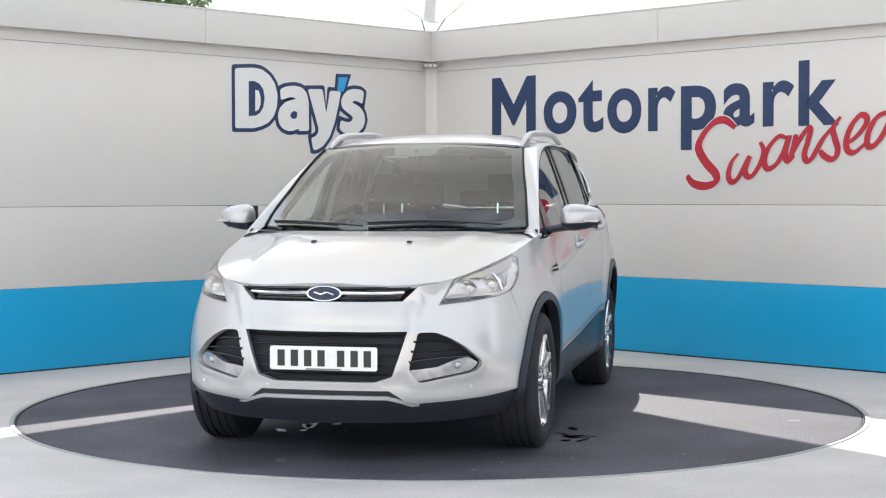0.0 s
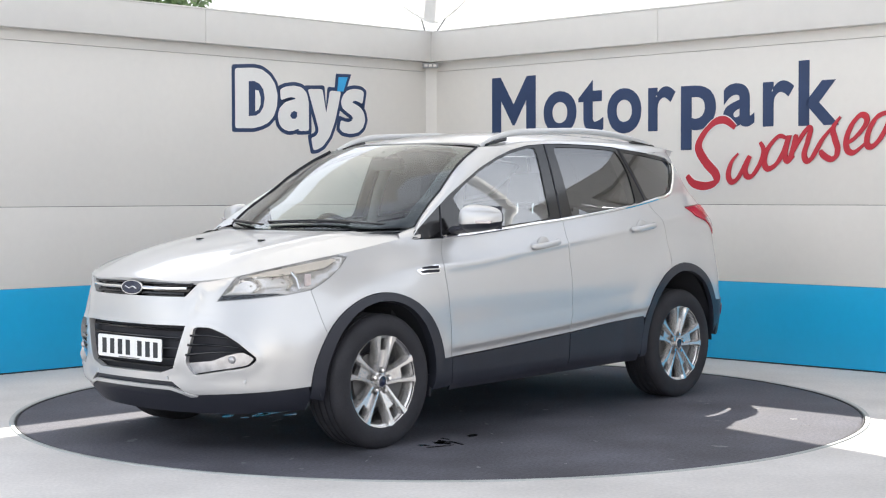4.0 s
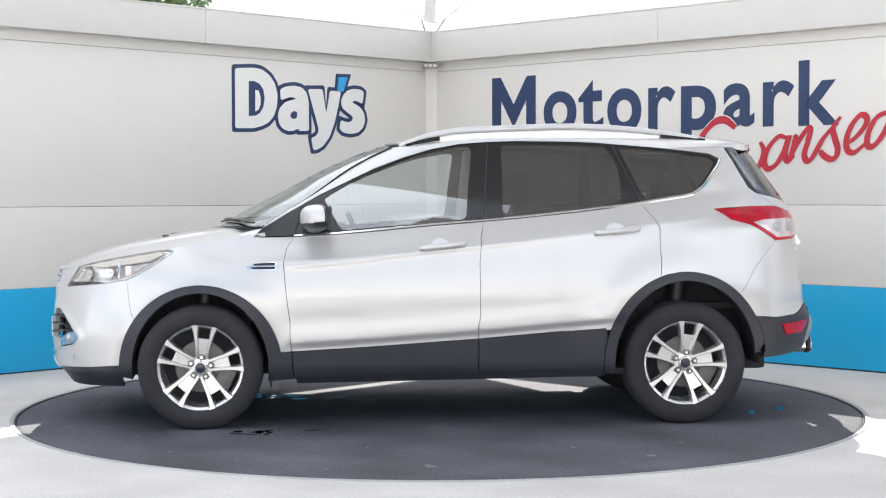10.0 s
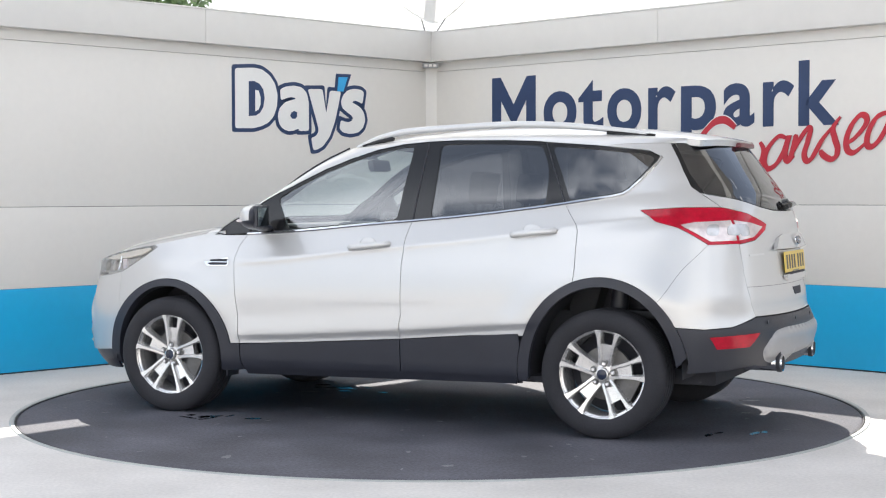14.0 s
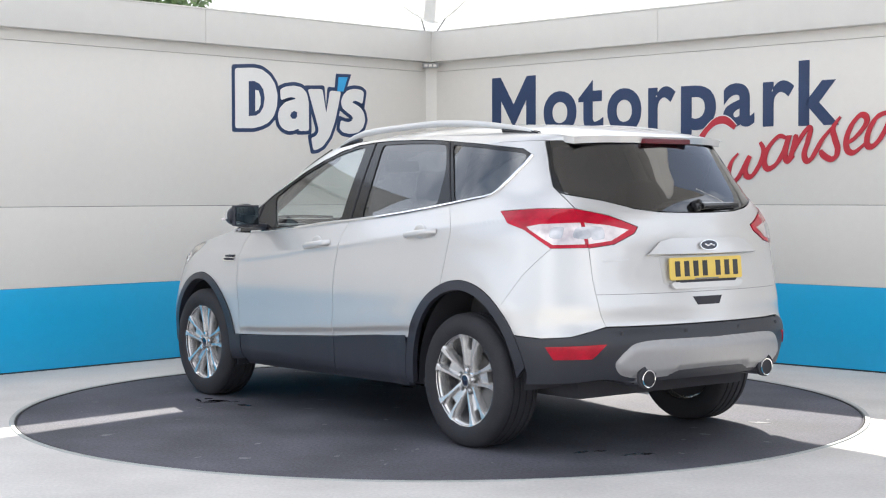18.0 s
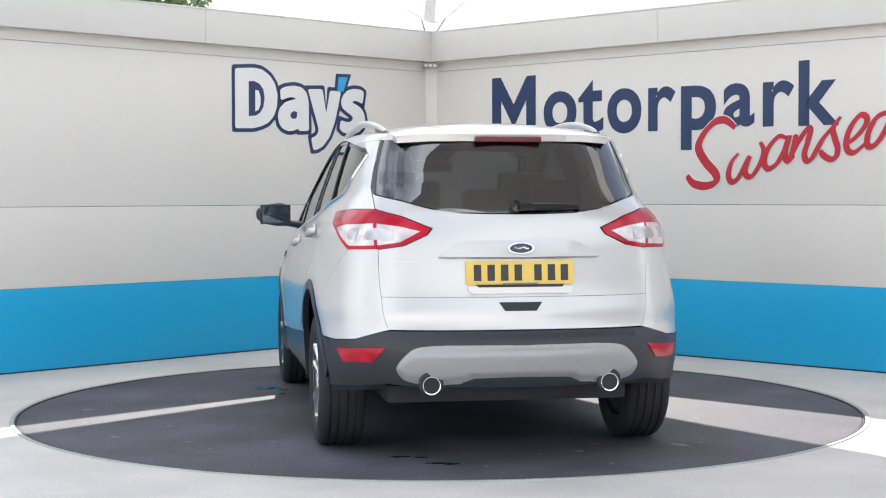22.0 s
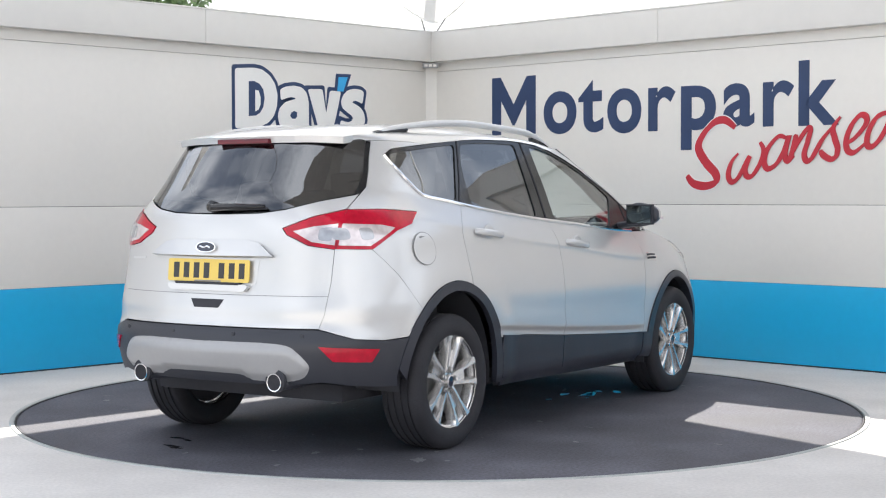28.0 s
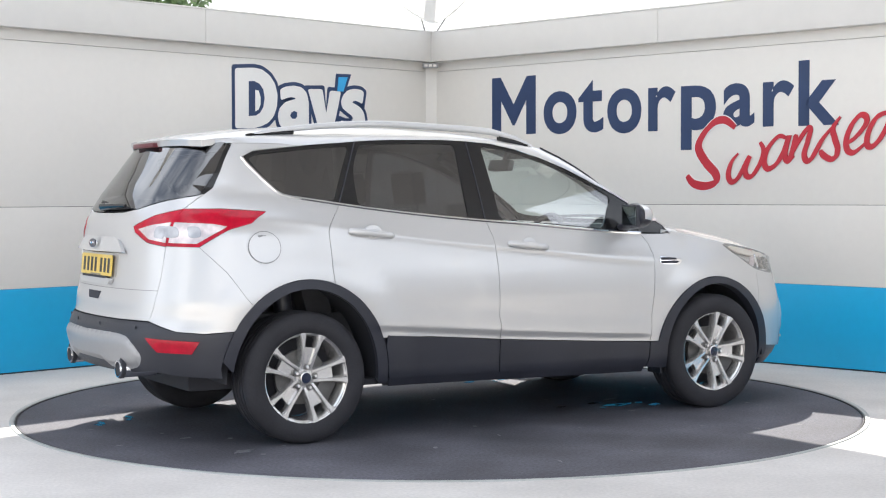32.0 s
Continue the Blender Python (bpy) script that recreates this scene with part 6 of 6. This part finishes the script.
part("binnacle", box_bm((0.56, -0.54, 1.02), (0.82, -0.20, 1.11), None, 0.035), M["trimdark"], dash)
bm = bmesh.new()
ring = [(0.185 * math.cos(a), 0.185 * math.sin(a), 0) for a in np.linspace(0, 2 * math.pi, 33)]
wm = Matrix.Translation((0.47, -0.37, 0.99)) @ pose(0, 0, 0, 0, -66, 0)
tube(bm, [wm @ Vector(q) for q in ring], 0.016, 8, cap=False)
for a in (0, 140, 220):
    tube(bm, [wm @ Vector((0, 0, -0.02)), wm @ Vector((0.18 * math.cos(radians(a + 90)), 0.18 * math.sin(radians(a + 90)), 0))], 0.016, 6)
part("steering_wheel", bm, M["trimdark"], car, "dark steering wheel on the right-hand side")
bm = box_bm((-0.02, -0.12, -0.035), (0.02, 0.12, 0.035), Matrix.Translation((0.42, 0, 1.46)) @ pose(0, 0, 0, 0, 15), 0.018)
tube(bm, [(0.43, 0, 1.47), (0.46, 0, 1.535)], 0.012, 8)
part("rear_view_mirror", bm, M["trimdark"], car)
part("load_floor", box_bm((-2.0, -0.62, 0.62), (-1.2, 0.62, 0.66), None, 0.01), M["trimdark"], car)
part("bulkhead", box_bm((1.1, -0.72, 0.3), (1.14, 0.72, 1.05), None, 0.01), M["void"], car)

for mir in (1, -1):
    bm = bmesh.new()
    tube(bm, [Vector(wind_map(np.array([(y - 0.035, z)]), -0.045)[0]) if mir > 0 else Vector(wind_map(np.array([(-(y - 0.035), z)]), -0.045)[0]) for y, z in we], 0.024, 8)
    part("pillar_trim", bm, M["trimdark"], car, "dark pillar trim")
    for x0, x1 in ((-0.20, -0.24), (-1.05, -0.98)):
        bm = bmesh.new()
        tube(bm, [(x0, mir * 0.76, 1.08), (x0 * 0.5 + x1 * 0.5, mir * 0.70, 1.32), (x1, mir * 0.60, 1.55)], 0.045, 8, flat=(Vector((0, 1, 0)), 0.4))
        part("pillar_trim", bm, M["liner"], car, "pale grey pillar trim")

# ---- marks on the deck, turning with it ----
random.seed(3)


def blot(cx, cy, rx, ry, turn, ragged, material, name, lift):
    n = 26
    pts = []
    for k in range(n):
        a = 2 * math.pi * k / n
        r = 1 + ragged * random.uniform(-1, 1)
        x, y = rx * r * math.cos(a), ry * r * math.sin(a)
        c, s = math.cos(turn), math.sin(turn)
        pts.append((cx + c * x - s * y, cy + s * x + c * y))
    part(name, prism(bmesh.new(), pts, lift - 0.001, lift), material, deck, smooth=False)


for k in range(9):
    blot(0.85 + random.gauss(0, 0.14), -0.48 + random.gauss(0, 0.07), random.uniform(0.02, 0.09), random.uniform(0.012, 0.03), random.uniform(-0.5, 0.5), 0.35, M["wet"], "wet_mark", 0.0012)
for k in range(8):
    blot(1.0 + random.gauss(0, 0.09), 0.92 + random.gauss(0, 0.08), random.uniform(0.02, 0.08), random.uniform(0.01, 0.028), random.uniform(0, 3), 0.35, M["wet"], "wet_mark", 0.0012)
for x, y, a, b, t, mt in ((-1.79, 0.5, 0.05, 0.018, 1.5, "wet"), (-1.82, 0.4, 0.03, 0.015, 1.2, "wet"), (-2.0, 0.34, 0.07, 0.02, 1.4, "wet"), (-2.04, 0.28, 0.04, 0.018, 1.8, "wet"), (-1.69, -0.96, 0.06, 0.03, 0.4, "scuff"),
                          (-0.27, 0.6, 0.02, 0.012, 0, "scuff"), (2.06, -0.31, 0.05, 0.02, 0.6, "scuff"), (-1.78, -0.41, 0.035, 0.016, 0.3, "scuff"), (-1.58, -0.54, 0.02, 0.014, 1, "scuff"), (1.07, -0.28, 0.06, 0.008, 0.4, "scuff"), (0.2, 2.1, 0.05, 0.02, 2, "scuff"), (-0.9, 1.9, 0.03, 0.02, 1, "scuff")):
    blot(x, y, a, b, t, 0.35, M[mt], "wet_mark" if mt == "wet" else "scuff_mark", 0.0012)
for k in range(60):
    r, a = 2.3 * math.sqrt(random.random()), random.uniform(0, 6.28)
    blot(r * math.cos(a), r * math.sin(a), random.uniform(0.004, 0.028), random.uniform(0.003, 0.012), a, 0.3, M["scuff"], "scuff_mark", 0.001)
bm = bmesh.new()
lathe(bm, [(2.4845, -0.006), (2.4865, 0.002), (2.4915, 0.002), (2.4925, -0.05)], 128)
part("edge_band", bm, M["dark"], deck, "black edge band")


# ---- movement: the turntable carries the car round ----
TURN = [(0.0, -103.05), (1.0, -110.34), (2.0, -117.58), (3.0, -124.87), (3.5, -128.51), (5.5, -143.41), (6.5, -150.62), (7.5, -157.79), (8.5, -164.97),
        (9.5, -172.21), (10.5, -179.46), (11.5, -186.63), (12.5, -193.72), (13.5, -200.76), (14.5, -207.73), (16.5, -221.7), (17.5, -228.79), (18.5, -235.79),
        (19.5, -242.83), (20.5, -249.92), (21.5, -257.01), (22.5, -264.09), (23.5, -271.15), (24.5, -278.21), (25.5, -285.24), (27.5, -299.31), (28.5, -306.31),
        (29.5, -313.27), (30.5, -320.14), (31.5, -326.9), (32.0, -330.29)]


def motions():
    off = Matrix.Translation((0, -0.029, 0))
    for thing, base in ((deck, Matrix()), (car, off)):
        walk(thing, [(t, pose(0, 0, 0, 0, 0, a) @ base) for t, a in TURN])


motions()
